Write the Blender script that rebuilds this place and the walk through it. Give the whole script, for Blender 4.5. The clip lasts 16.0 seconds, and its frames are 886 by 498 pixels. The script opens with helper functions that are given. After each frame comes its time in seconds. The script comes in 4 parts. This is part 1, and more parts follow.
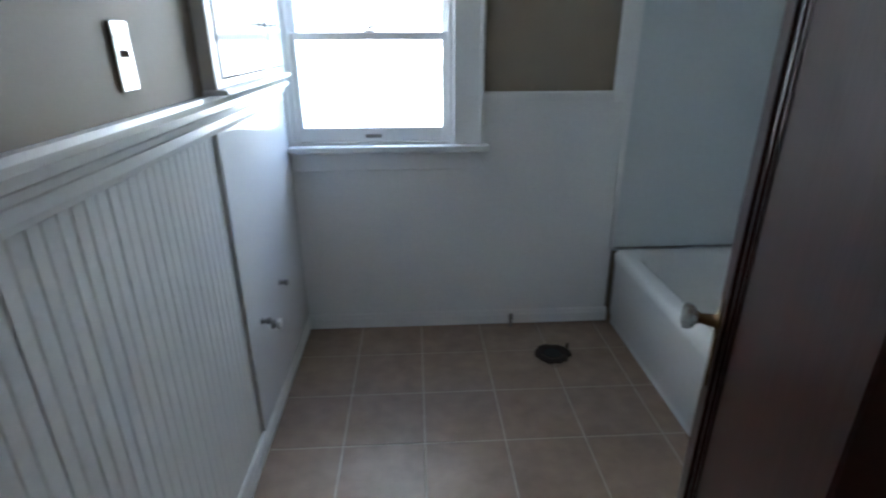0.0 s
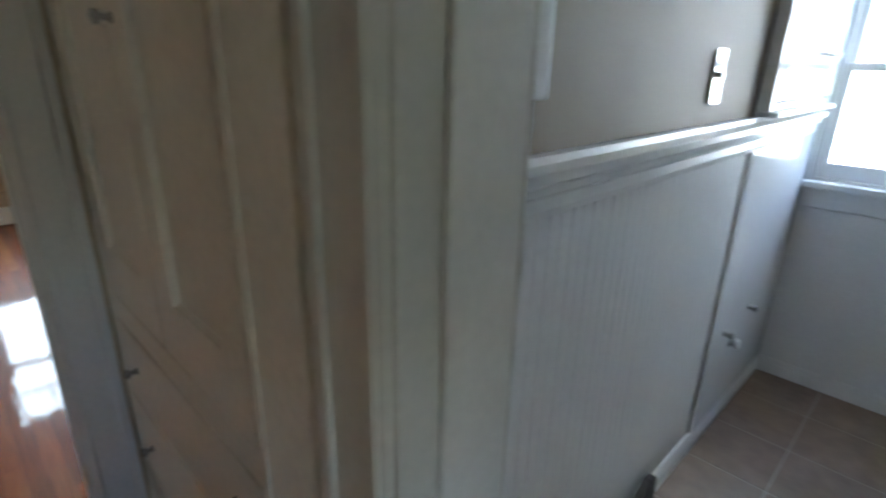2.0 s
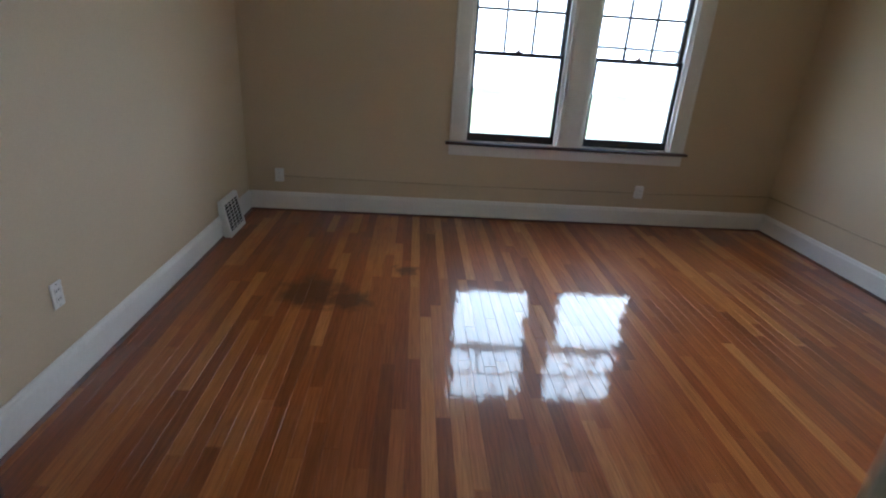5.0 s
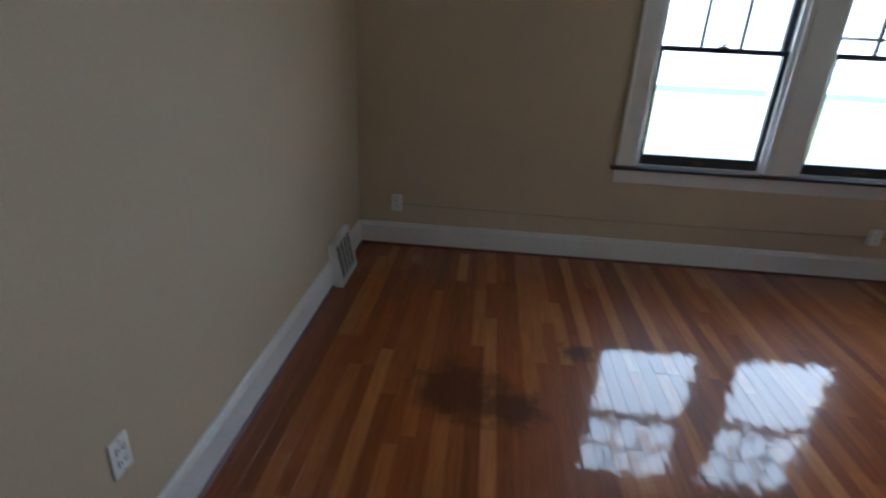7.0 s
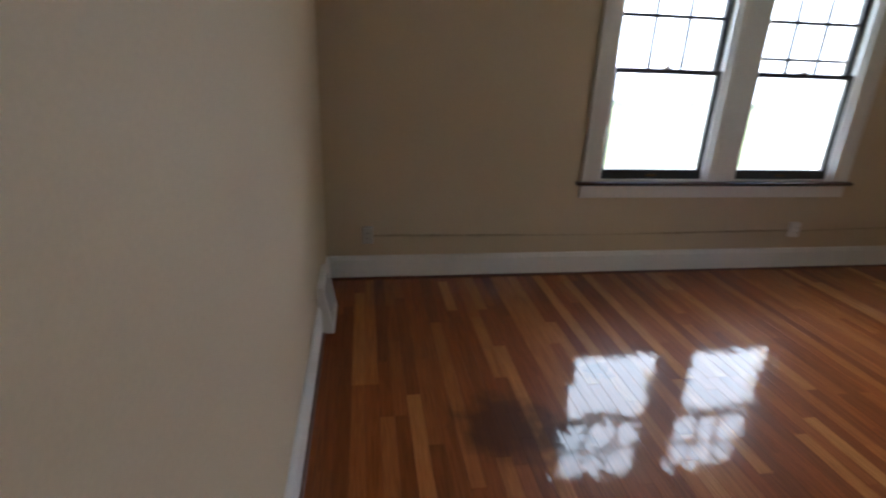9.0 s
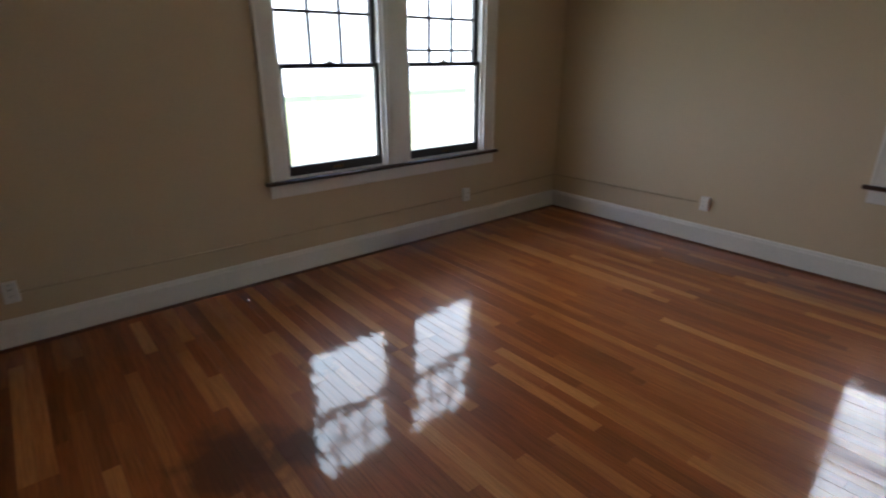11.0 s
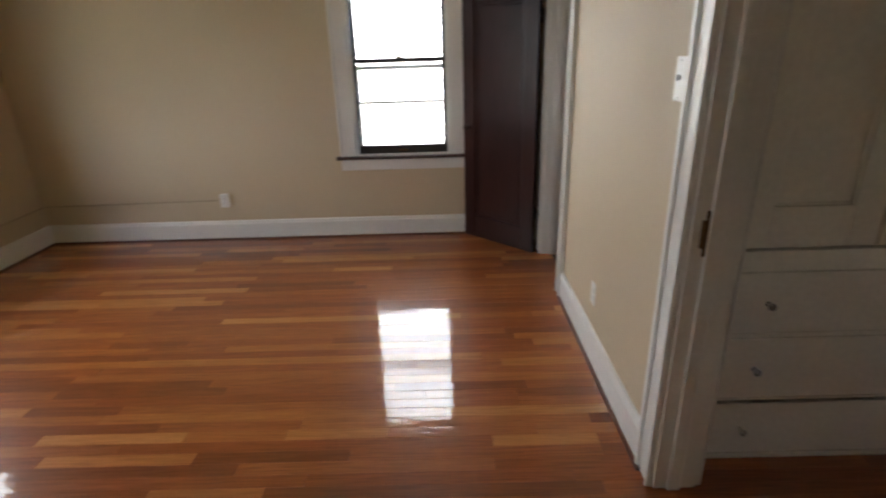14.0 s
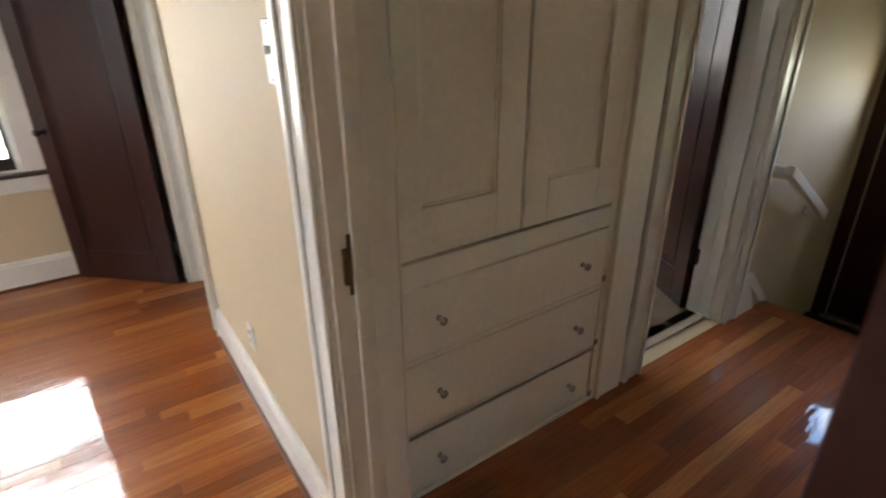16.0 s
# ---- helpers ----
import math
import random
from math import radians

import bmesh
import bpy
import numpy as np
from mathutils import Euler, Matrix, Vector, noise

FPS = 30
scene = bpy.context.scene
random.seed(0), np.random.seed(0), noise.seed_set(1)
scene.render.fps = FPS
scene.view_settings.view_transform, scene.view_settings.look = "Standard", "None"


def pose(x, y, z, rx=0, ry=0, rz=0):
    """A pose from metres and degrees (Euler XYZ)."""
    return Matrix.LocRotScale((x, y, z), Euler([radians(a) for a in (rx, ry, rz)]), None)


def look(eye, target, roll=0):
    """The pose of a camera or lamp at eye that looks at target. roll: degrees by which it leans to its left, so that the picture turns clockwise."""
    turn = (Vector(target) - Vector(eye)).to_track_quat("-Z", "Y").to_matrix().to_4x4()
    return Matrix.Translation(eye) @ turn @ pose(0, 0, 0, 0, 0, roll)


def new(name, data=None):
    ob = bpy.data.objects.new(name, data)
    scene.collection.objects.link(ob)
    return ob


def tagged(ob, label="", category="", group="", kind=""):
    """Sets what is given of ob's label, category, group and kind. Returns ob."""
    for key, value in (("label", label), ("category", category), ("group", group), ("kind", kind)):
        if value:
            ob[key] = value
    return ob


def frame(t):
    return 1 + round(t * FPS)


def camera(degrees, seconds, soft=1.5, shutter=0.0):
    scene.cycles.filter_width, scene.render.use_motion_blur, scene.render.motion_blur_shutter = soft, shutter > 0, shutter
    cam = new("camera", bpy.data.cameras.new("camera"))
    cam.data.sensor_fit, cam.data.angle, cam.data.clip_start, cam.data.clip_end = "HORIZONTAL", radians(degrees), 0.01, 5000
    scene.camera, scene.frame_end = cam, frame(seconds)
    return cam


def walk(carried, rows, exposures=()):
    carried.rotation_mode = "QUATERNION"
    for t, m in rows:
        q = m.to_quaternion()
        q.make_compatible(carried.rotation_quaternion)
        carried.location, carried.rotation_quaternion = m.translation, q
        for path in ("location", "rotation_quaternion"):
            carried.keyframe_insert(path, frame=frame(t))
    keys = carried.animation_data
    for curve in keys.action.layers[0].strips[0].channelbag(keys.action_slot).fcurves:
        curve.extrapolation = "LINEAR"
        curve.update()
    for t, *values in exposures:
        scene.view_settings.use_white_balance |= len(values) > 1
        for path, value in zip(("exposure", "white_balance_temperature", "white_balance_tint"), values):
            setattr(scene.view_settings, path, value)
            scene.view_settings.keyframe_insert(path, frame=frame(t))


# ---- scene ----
cam = camera(80.8, 16.0, soft=2.0, shutter=0.5)
PATH = [
    (0, (-0.068, 0.035, 1.553), (0.030, 1.885, 0.798), -0.2),
    (0.5, (-0.036, 0.009, 1.541), (-0.324, 1.845, 0.802), -0.8),
    (1, (-0.010, -0.093, 1.547), (-0.743, 1.617, 0.813), 2.3),
    (1.5, (-0.093, -0.202, 1.527), (-1.150, 1.350, 0.837), 0.8),
    (2, (-0.172, -0.298, 1.537), (-1.498, 1.038, 0.862), 1.3),
    (2.5, (-0.259, -0.360, 1.552), (-1.781, 0.748, 0.876), 2.3),
    (3, (-0.340, -0.500, 1.558), (-1.975, 0.448, 0.904), 5.3),
    (3.5, (-0.575, -0.535, 1.531), (-2.350, 0.019, 0.792), 2.4),
    (4, (-0.941, -0.523, 1.539), (-2.797, -0.309, 0.826), 2.6),
    (6.5, (-2.541, -1.028, 1.535), (-4.388, -0.993, 0.768), 4.6),
    (7, (-2.743, -1.212, 1.531), (-4.580, -1.350, 0.750), 2.8),
    (7.5, (-2.873, -1.565, 1.542), (-4.705, -1.698, 0.751), 0.4),
    (8, (-2.887, -1.761, 1.550), (-4.737, -1.884, 0.799), 0.3),
    (8.5, (-2.864, -1.773, 1.538), (-4.717, -1.800, 0.784), 1.8),
    (9, (-2.891, -1.852, 1.544), (-4.739, -1.560, 0.839), 2.2),
    (9.5, (-2.888, -1.781, 1.533), (-4.681, -1.223, 0.844), 0.9),
    (12, (-2.803, -1.638, 1.558), (-3.892, -0.121, 0.843), -0.8),
    (12.5, (-2.702, -1.617, 1.572), (-3.570, 0.024, 0.829), -2.1),
    (13, (-2.719, -1.662, 1.614), (-3.303, 0.088, 0.840), -3.0),
    (13.5, (-2.776, -1.672, 1.588), (-3.108, 0.153, 0.841), -2.9),
    (14, (-2.797, -1.642, 1.573), (-2.817, 0.222, 0.847), -1.8),
    (14.5, (-2.801, -1.622, 1.554), (-2.491, 0.217, 0.832), -1.2),
    (15, (-2.695, -1.521, 1.519), (-2.125, 0.232, 0.743), -1.9),
    (15.5, (-2.539, -1.296, 1.513), (-1.699, 0.340, 0.728), -1.3),
    (16, (-2.441, -1.129, 1.509), (-1.392, 0.377, 0.714), -0.5),
]
walk(cam, [(t, look(eye, target, roll)) for t, eye, target, roll in PATH],
     exposures=[(0, 4.1, 5500, 12), (1.5, 4.05, 5550, 12), (2.5, 4.5, 5500, 10), (3.5, 4.35, 5200, 10), (4.0, 4.15, 5300, 11),
                (6.5, 3.12, 4950, 10), (7.0, 3.2, 5000, 10), (8.0, 3.45, 5400, 14), (9.0, 3.5, 5600, 16), (9.5, 3.25, 5600, 16),
                (12.0, 3.2, 5800, 14), (13.0, 3.42, 5900, 14), (14.5, 3.95, 6300, 15), (15.0, 4.05, 6250, 15), (15.5, 4.4, 6400, 15), (16.0, 4.65, 6450, 14)])


# ---------------------------------------------------------------- world and light
world = bpy.data.worlds.new("sky")
scene.world = world
world.use_nodes = True
wn = world.node_tree.nodes
sky = wn.new("ShaderNodeTexSky")
sky.sky_type = "NISHITA"
sky.sun_disc = False
sky.sun_elevation = radians(48)
sky.sun_rotation = radians(188)
wn["Background"].inputs["Strength"].default_value = 0.15
world.node_tree.links.new(sky.outputs[0], wn["Background"].inputs["Color"])

sun = new("sun", bpy.data.lights.new("sun", "SUN"))
sun.data.energy = 3.0
sun.data.angle = radians(0.6)
sun.data.color = (1.0, 0.95, 0.88)
sun.matrix_world = look((-2, -14, 18), (0, 0, 0))

# daylight standing in the bathroom window's opening
lamp = new("daylight_bath", bpy.data.lights.new("daylight_bath", "AREA"))
lamp.data.shape, lamp.data.size, lamp.data.size_y = "RECTANGLE", 0.75, 1.0
lamp.data.energy, lamp.data.color = 0.40, (0.92, 0.96, 1.0)
lamp.matrix_world = look((-0.26, 2.98, 1.72), (0.5, 1.2, 0.1))
# and in the small window of the outer door
lamp = new("daylight_stairs", bpy.data.lights.new("daylight_stairs", "AREA"))
lamp.data.shape, lamp.data.size, lamp.data.size_y = "RECTANGLE", 0.5, 0.27
lamp.data.energy, lamp.data.color = 0.11, (1.0, 0.98, 0.95)
lamp.matrix_world = look((1.60, -0.48, 1.17), (-1.0, -0.3, 0.3))


# ---------------------------------------------------------------- materials
def material(name, colour, rough=0.5, metal=0.0, coat=0.0, coat_rough=0.1, vary=0.12, grain=40.0, stain=1.5,
             bump=0.1, stretch=(1, 1, 1), spec=0.5):
    """Colour with grain and broad unevenness, and a fine relief."""
    mat = bpy.data.materials.new(name)
    mat.use_nodes = True
    nt = mat.node_tree
    b = nt.nodes["Principled BSDF"]
    co = nt.nodes.new("ShaderNodeNewGeometry")
    mp = nt.nodes.new("ShaderNodeMapping")
    mp.inputs["Scale"].default_value = stretch
    nt.links.new(co.outputs["Position"], mp.inputs["Vector"])
    fine, broad = nt.nodes.new("ShaderNodeTexNoise"), nt.nodes.new("ShaderNodeTexNoise")
    fine.inputs["Scale"].default_value, fine.inputs["Detail"].default_value = grain, 6
    broad.inputs["Scale"].default_value, broad.inputs["Detail"].default_value = stain, 4
    nt.links.new(mp.outputs[0], fine.inputs["Vector"])
    nt.links.new(co.outputs["Position"], broad.inputs["Vector"])
    add = nt.nodes.new("ShaderNodeMath")
    add.operation = "ADD"
    nt.links.new(fine.outputs[0], add.inputs[0])
    nt.links.new(broad.outputs[0], add.inputs[1])
    ramp = nt.nodes.new("ShaderNodeValToRGB")
    lo = [c * (1 - vary) for c in colour]
    hi = [min(1, c * (1 + vary * 0.7)) for c in colour]
    ramp.color_ramp.elements[0].color, ramp.color_ramp.elements[0].position = (*lo, 1), 0.35
    ramp.color_ramp.elements[1].color, ramp.color_ramp.elements[1].position = (*hi, 1), 0.65
    half = nt.nodes.new("ShaderNodeMath")
    half.operation = "MULTIPLY"
    half.inputs[1].default_value = 0.5
    nt.links.new(add.outputs[0], half.inputs[0])
    nt.links.new(half.outputs[0], ramp.inputs[0])
    nt.links.new(ramp.outputs[0], b.inputs["Base Color"])
    b.inputs["Roughness"].default_value, b.inputs["Metallic"].default_value = rough, metal
    b.inputs["Coat Weight"].default_value, b.inputs["Coat Roughness"].default_value = coat, coat_rough
    b.inputs["Specular IOR Level"].default_value = spec
    bm_ = nt.nodes.new("ShaderNodeBump")
    bm_.inputs["Strength"].default_value, bm_.inputs["Distance"].default_value = bump, 0.004
    nt.links.new(fine.outputs[0], bm_.inputs["Height"])
    nt.links.new(bm_.outputs[0], b.inputs["Normal"])
    return mat


def wood_floor():
    """Varnished oak strips, each of its own tone, with dark water stains."""
    mat = material("varnished_oak", (0.3, 0.12, 0.04), rough=0.42, coat=1.0, coat_rough=0.06, bump=0.0, spec=0.12)
    nt = mat.node_tree
    b = nt.nodes["Principled BSDF"]
    geo = nt.nodes.new("ShaderNodeNewGeometry")
    info = nt.nodes.new("ShaderNodeObjectInfo")
    add = nt.nodes.new("ShaderNodeMath")
    add.operation = "ADD"
    nt.links.new(info.outputs["Random"], add.inputs[0])
    nt.links.new(geo.outputs["Random Per Island"], add.inputs[1])
    frac = nt.nodes.new("ShaderNodeMath")
    frac.operation = "FRACT"
    nt.links.new(add.outputs[0], frac.inputs[0])
    tone = nt.nodes.new("ShaderNodeValToRGB")
    cr = tone.color_ramp
    cr.elements[0].position, cr.elements[0].color = 0.0, (0.215, 0.060, 0.014, 1)
    cr.elements[1].position, cr.elements[1].color = 1.0, (0.520, 0.212, 0.062, 1)
    for pos, col in ((0.25, (0.286, 0.078, 0.017, 1)), (0.65, (0.340, 0.105, 0.024, 1)), (0.88, (0.433, 0.151, 0.037, 1))):
        cr.elements.new(pos).color = col
    nt.links.new(frac.outputs[0], tone.inputs[0])
    # long grain, shifted from strip to strip
    comb = nt.nodes.new("ShaderNodeCombineXYZ")
    shift = nt.nodes.new("ShaderNodeMath")
    shift.operation = "MULTIPLY"
    shift.inputs[1].default_value = 31.0
    nt.links.new(frac.outputs[0], shift.inputs[0])
    nt.links.new(shift.outputs[0], comb.inputs[0])
    nt.links.new(shift.outputs[0], comb.inputs[2])
    vadd = nt.nodes.new("ShaderNodeVectorMath")
    nt.links.new(geo.outputs["Position"], vadd.inputs[0])
    nt.links.new(comb.outputs[0], vadd.inputs[1])
    mp = nt.nodes.new("ShaderNodeMapping")
    mp.inputs["Scale"].default_value = (2.2, 60, 10)
    nt.links.new(vadd.outputs[0], mp.inputs[0])
    grain = nt.nodes.new("ShaderNodeTexNoise")
    grain.inputs["Scale"].default_value, grain.inputs["Detail"].default_value = 2.0, 8
    grain.inputs["Distortion"].default_value = 0.8
    nt.links.new(mp.outputs[0], grain.inputs["Vector"])
    gr = nt.nodes.new("ShaderNodeValToRGB")
    gr.color_ramp.elements[0].position, gr.color_ramp.elements[0].color = 0.3, (0.68, 0.62, 0.55, 1)
    gr.color_ramp.elements[1].position, gr.color_ramp.elements[1].color = 0.62, (1.1, 1.08, 1.05, 1)
    nt.links.new(grain.outputs[0], gr.inputs[0])
    mul = nt.nodes.new("ShaderNodeMix")
    mul.data_type, mul.blend_type = "RGBA", "MULTIPLY"
    mul.inputs["Factor"].default_value = 1.0
    nt.links.new(tone.outputs[0], mul.inputs[6])
    nt.links.new(gr.outputs[0], mul.inputs[7])
    # stains with ragged edges
    rag = nt.nodes.new("ShaderNodeTexNoise")
    rag.inputs["Scale"].default_value, rag.inputs["Detail"].default_value = 9, 5
    nt.links.new(geo.outputs["Position"], rag.inputs["Vector"])
    last = None
    for (sx, sy, r) in ((-4.72, -1.26, 0.23), (-4.62, -1.02, 0.16), (-5.10, -0.66, 0.085)):
        dist = nt.nodes.new("ShaderNodeVectorMath")
        dist.operation = "DISTANCE"
        dist.inputs[1].default_value = (sx, sy, 0)
        nt.links.new(geo.outputs["Position"], dist.inputs[0])
        wob = nt.nodes.new("ShaderNodeMath")
        wob.operation = "MULTIPLY_ADD"
        wob.inputs[1].default_value, wob.inputs[2].default_value = 0.28, -0.14
        nt.links.new(rag.outputs[0], wob.inputs[0])
        tot = nt.nodes.new("ShaderNodeMath")
        nt.links.new(dist.outputs["Value"], tot.inputs[0])
        nt.links.new(wob.outputs[0], tot.inputs[1])
        rng = nt.nodes.new("ShaderNodeMapRange")
        rng.inputs["From Min"].default_value, rng.inputs["From Max"].default_value = r * 0.55, r * 1.15
        rng.inputs["To Min"].default_value, rng.inputs["To Max"].default_value = 0.74, 0.0
        nt.links.new(tot.outputs[0], rng.inputs["Value"])
        if last is None:
            last = rng.outputs[0]
        else:
            mx = nt.nodes.new("ShaderNodeMath")
            mx.operation = "MAXIMUM"
            nt.links.new(last, mx.inputs[0])
            nt.links.new(rng.outputs[0], mx.inputs[1])
            last = mx.outputs[0]
    st = nt.nodes.new("ShaderNodeMix")
    st.data_type = "RGBA"
    st.inputs[7].default_value = (0.06, 0.02, 0.008, 1)
    nt.links.new(last, st.inputs[0])
    nt.links.new(mul.outputs[2], st.inputs[6])
    nt.links.new(st.outputs[2], b.inputs["Base Color"])
    # slow ripple of the varnish
    mp2 = nt.nodes.new("ShaderNodeMapping")
    mp2.inputs["Scale"].default_value = (0.5, 1.6, 1)
    nt.links.new(vadd.outputs[0], mp2.inputs[0])
    rip = nt.nodes.new("ShaderNodeTexNoise")
    rip.inputs["Scale"].default_value, rip.inputs["Detail"].default_value = 9, 3
    nt.links.new(mp2.outputs[0], rip.inputs["Vector"])
    bp = nt.nodes.new("ShaderNodeBump")
    bp.inputs["Strength"].default_value, bp.inputs["Distance"].default_value = 0.42, 0.004
    nt.links.new(rip.outputs[0], bp.inputs["Height"])
    nt.links.new(bp.outputs[0], b.inputs["Coat Normal"])
    nt.links.new(bp.outputs[0], b.inputs["Normal"])
    return mat


def glass_material():
    mat = bpy.data.materials.new("window_glass")
    mat.use_nodes = True
    nt = mat.node_tree
    nt.nodes.remove(nt.nodes["Principled BSDF"])
    clear, gloss, mix = nt.nodes.new("ShaderNodeBsdfTransparent"), nt.nodes.new("ShaderNodeBsdfGlossy"), nt.nodes.new("ShaderNodeMixShader")
    clear.inputs["Color"].default_value = (0.96, 0.98, 0.97, 1)
    gloss.inputs["Roughness"].default_value = 0.02
    mix.inputs[0].default_value = 0.04
    nt.links.new(clear.outputs[0], mix.inputs[1])
    nt.links.new(gloss.outputs[0], mix.inputs[2])
    nt.links.new(mix.outputs[0], nt.nodes["Material Output"].inputs[0])
    return mat


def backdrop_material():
    """Even glow of a sheet added for the bright sky outside the windows."""
    mat = bpy.data.materials.new("backdrop_glow")
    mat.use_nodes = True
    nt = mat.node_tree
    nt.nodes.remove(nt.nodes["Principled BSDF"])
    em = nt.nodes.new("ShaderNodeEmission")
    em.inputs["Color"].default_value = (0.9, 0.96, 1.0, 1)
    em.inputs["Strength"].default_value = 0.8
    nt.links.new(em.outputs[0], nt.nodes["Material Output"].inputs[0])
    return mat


TAN = material("tan_wall_paint", (0.58, 0.468, 0.315), rough=0.62, vary=0.05, grain=120, stain=0.9, bump=0.06)
GLOSSWHITE = material("glossy_white_enamel", (0.8, 0.8, 0.8), rough=0.14, vary=0.04, grain=70, stain=2, bump=0.03)
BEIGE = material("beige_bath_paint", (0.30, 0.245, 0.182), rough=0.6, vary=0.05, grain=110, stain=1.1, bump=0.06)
CEIL = material("ceiling_paint", (0.82, 0.80, 0.76), rough=0.8, vary=0.04)
WHITE = material("white_trim_paint", (0.74, 0.72, 0.68), rough=0.32, vary=0.06, grain=60, stain=3, bump=0.05)
BATHWHITE = material("white_bath_enamel", (0.82, 0.82, 0.82), rough=0.28, vary=0.05, grain=70, stain=2, bump=0.05)
CREAM = material("cream_cabinet_paint", (0.85, 0.81, 0.73), rough=0.38, vary=0.07, grain=50, stain=2.5, bump=0.06)
DARK = material("dark_stained_wood", (0.037, 0.0115, 0.0085), rough=0.29, coat=0.0, spec=0.18, vary=0.3, grain=14, stain=2.5, bump=0.06, stretch=(4, 4, 0.35))
SASH = material("dark_sash_paint", (0.025, 0.02, 0.018), rough=0.4, vary=0.25, bump=0.06)
STOOL = material("dark_stool_wood", (0.045, 0.02, 0.014), rough=0.3, vary=0.3, grain=20, bump=0.08)
FLOOR = wood_floor()
SHOE = material("stained_shoe_mould", (0.12, 0.038, 0.014), rough=0.35, vary=0.3, bump=0.08)
SUB = material("subfloor", (0.06, 0.03, 0.018), rough=0.9)
TILE = material("brown_floor_tile", (0.27, 0.19, 0.135), rough=0.42, vary=0.2, grain=14, stain=5, bump=0.08)
GROUT = material("grout", (0.42, 0.36, 0.29), rough=0.9, vary=0.15)
TUB = material("white_tub_enamel", (0.80, 0.80, 0.78), rough=0.18, vary=0.04, bump=0.01)
SURROUND = material("pale_tub_surround", (0.70, 0.74, 0.75), rough=0.25, vary=0.04, bump=0.02)
PLASTIC = material("white_plastic", (0.78, 0.77, 0.74), rough=0.35, vary=0.03, bump=0.0)
# black that paints the shade inside slots, register and drain
BLACK = material("black_hole_shade", (0.01, 0.01, 0.01), rough=0.7)
CHROME = material("chrome", (0.75, 0.76, 0.78), rough=0.1, metal=1.0, vary=0.05, bump=0.02)
STEEL = material("dull_steel", (0.35, 0.34, 0.33), rough=0.35, metal=1.0, vary=0.2, bump=0.05)
BRASS = material("aged_brass", (0.14, 0.085, 0.04), rough=0.4, metal=1.0, vary=0.3, bump=0.05)
CRYSTAL = material("glass_knob", (0.8, 0.82, 0.82), rough=0.06, vary=0.02, bump=0.0)
CRYSTAL.node_tree.nodes["Principled BSDF"].inputs["Transmission Weight"].default_value = 0.75
RUST = material("rusty_drain", (0.035, 0.02, 0.014), rough=0.85, vary=0.5, bump=0.4)
IRON = material("dark_iron", (0.03, 0.028, 0.027), rough=0.5, vary=0.3, bump=0.1)
GLASS = glass_material()
# wall tan darkened, so the cable's shadow line is in its colour
CABLE = material("shadow_line_cable_paint", (0.46, 0.37, 0.245), rough=0.6, vary=0.2, grain=30, bump=0.05)
SHADE = material("grey_shade_cloth", (0.32, 0.32, 0.31), rough=0.85, vary=0.08, grain=200, bump=0.05)
SIDING = material("white_siding", (0.78, 0.78, 0.76), rough=0.6, vary=0.05, bump=0.03)
GROUND = material("dry_grass_ground", (0.16, 0.17, 0.07), rough=0.95, vary=0.35, grain=8, stain=0.4, bump=0.3)
ROOF = material("grey_roof", (0.12, 0.12, 0.13), rough=0.9, vary=0.25)


# ---------------------------------------------------------------- building helpers
def box(bm, x0, x1, y0, y1, z0, z1, bevel=0.0, seg=1):
    m = Matrix.LocRotScale(((x0 + x1) / 2, (y0 + y1) / 2, (z0 + z1) / 2), None, (abs(x1 - x0), abs(y1 - y0), abs(z1 - z0)))
    r = bmesh.ops.create_cube(bm, size=1.0, matrix=m)
    if bevel:
        vs = set(r["verts"])
        es = [e for e in bm.edges if e.verts[0] in vs and e.verts[1] in vs]
        bmesh.ops.bevel(bm, geom=es, offset=bevel, segments=seg, affect="EDGES", profile=0.5)


def cyl(bm, a, b, r0, r1=None, n=16):
    a, b = Vector(a), Vector(b)
    m = Matrix.Translation((a + b) / 2) @ (b - a).to_track_quat("Z", "Y").to_matrix().to_4x4()
    bmesh.ops.create_cone(bm, cap_ends=True, segments=n, radius1=r0, radius2=r0 if r1 is None else r1, depth=(b - a).length, matrix=m)


def lathe(bm, profile, m, n=18):
    """Turns (radius, height) pairs round the local Z axis."""
    rings = []
    for r, h in profile:
        rings.append([bm.verts.new(m @ Vector((r * math.cos(2 * math.pi * k / n), r * math.sin(2 * math.pi * k / n), h))) for k in range(n)])
    for lo, hi in zip(rings, rings[1:]):
        for k in range(n):
            bm.faces.new((lo[k], lo[(k + 1) % n], hi[(k + 1) % n], hi[k]))
    bm.faces.new(list(reversed(rings[0])))
    bm.faces.new(rings[-1])


def moulding(bm, profile, axis, a, b):
    """Runs a closed (depth, height) profile along x or y from a to b; depth is along the other axis."""
    ends = []
    for s in (a, b):
        ends.append([bm.verts.new((s, d, h) if axis == "x" else (d, s, h)) for d, h in profile])
    n = len(profile)
    for k in range(n):
        bm.faces.new((ends[0][k], ends[0][(k + 1) % n], ends[1][(k + 1) % n], ends[1][k]))
    bm.faces.new(ends[0])
    bm.faces.new(list(reversed(ends[1])))
    bmesh.ops.recalc_face_normals(bm, faces=bm.faces)


def mesh_of(name, bm, mat, smooth=False):
    me = bpy.data.meshes.new(name)
    bm.to_mesh(me)
    bm.free()
    me.materials.append(mat)
    if smooth:
        for p in me.polygons:
            p.use_smooth = True
    return me


def part(name, bm, mat, parent=None, label="", smooth=False):
    ob = new(name, mesh_of(name, bm, mat, smooth))
    ob.parent = parent
    if label:
        ob["label"] = label
    return ob


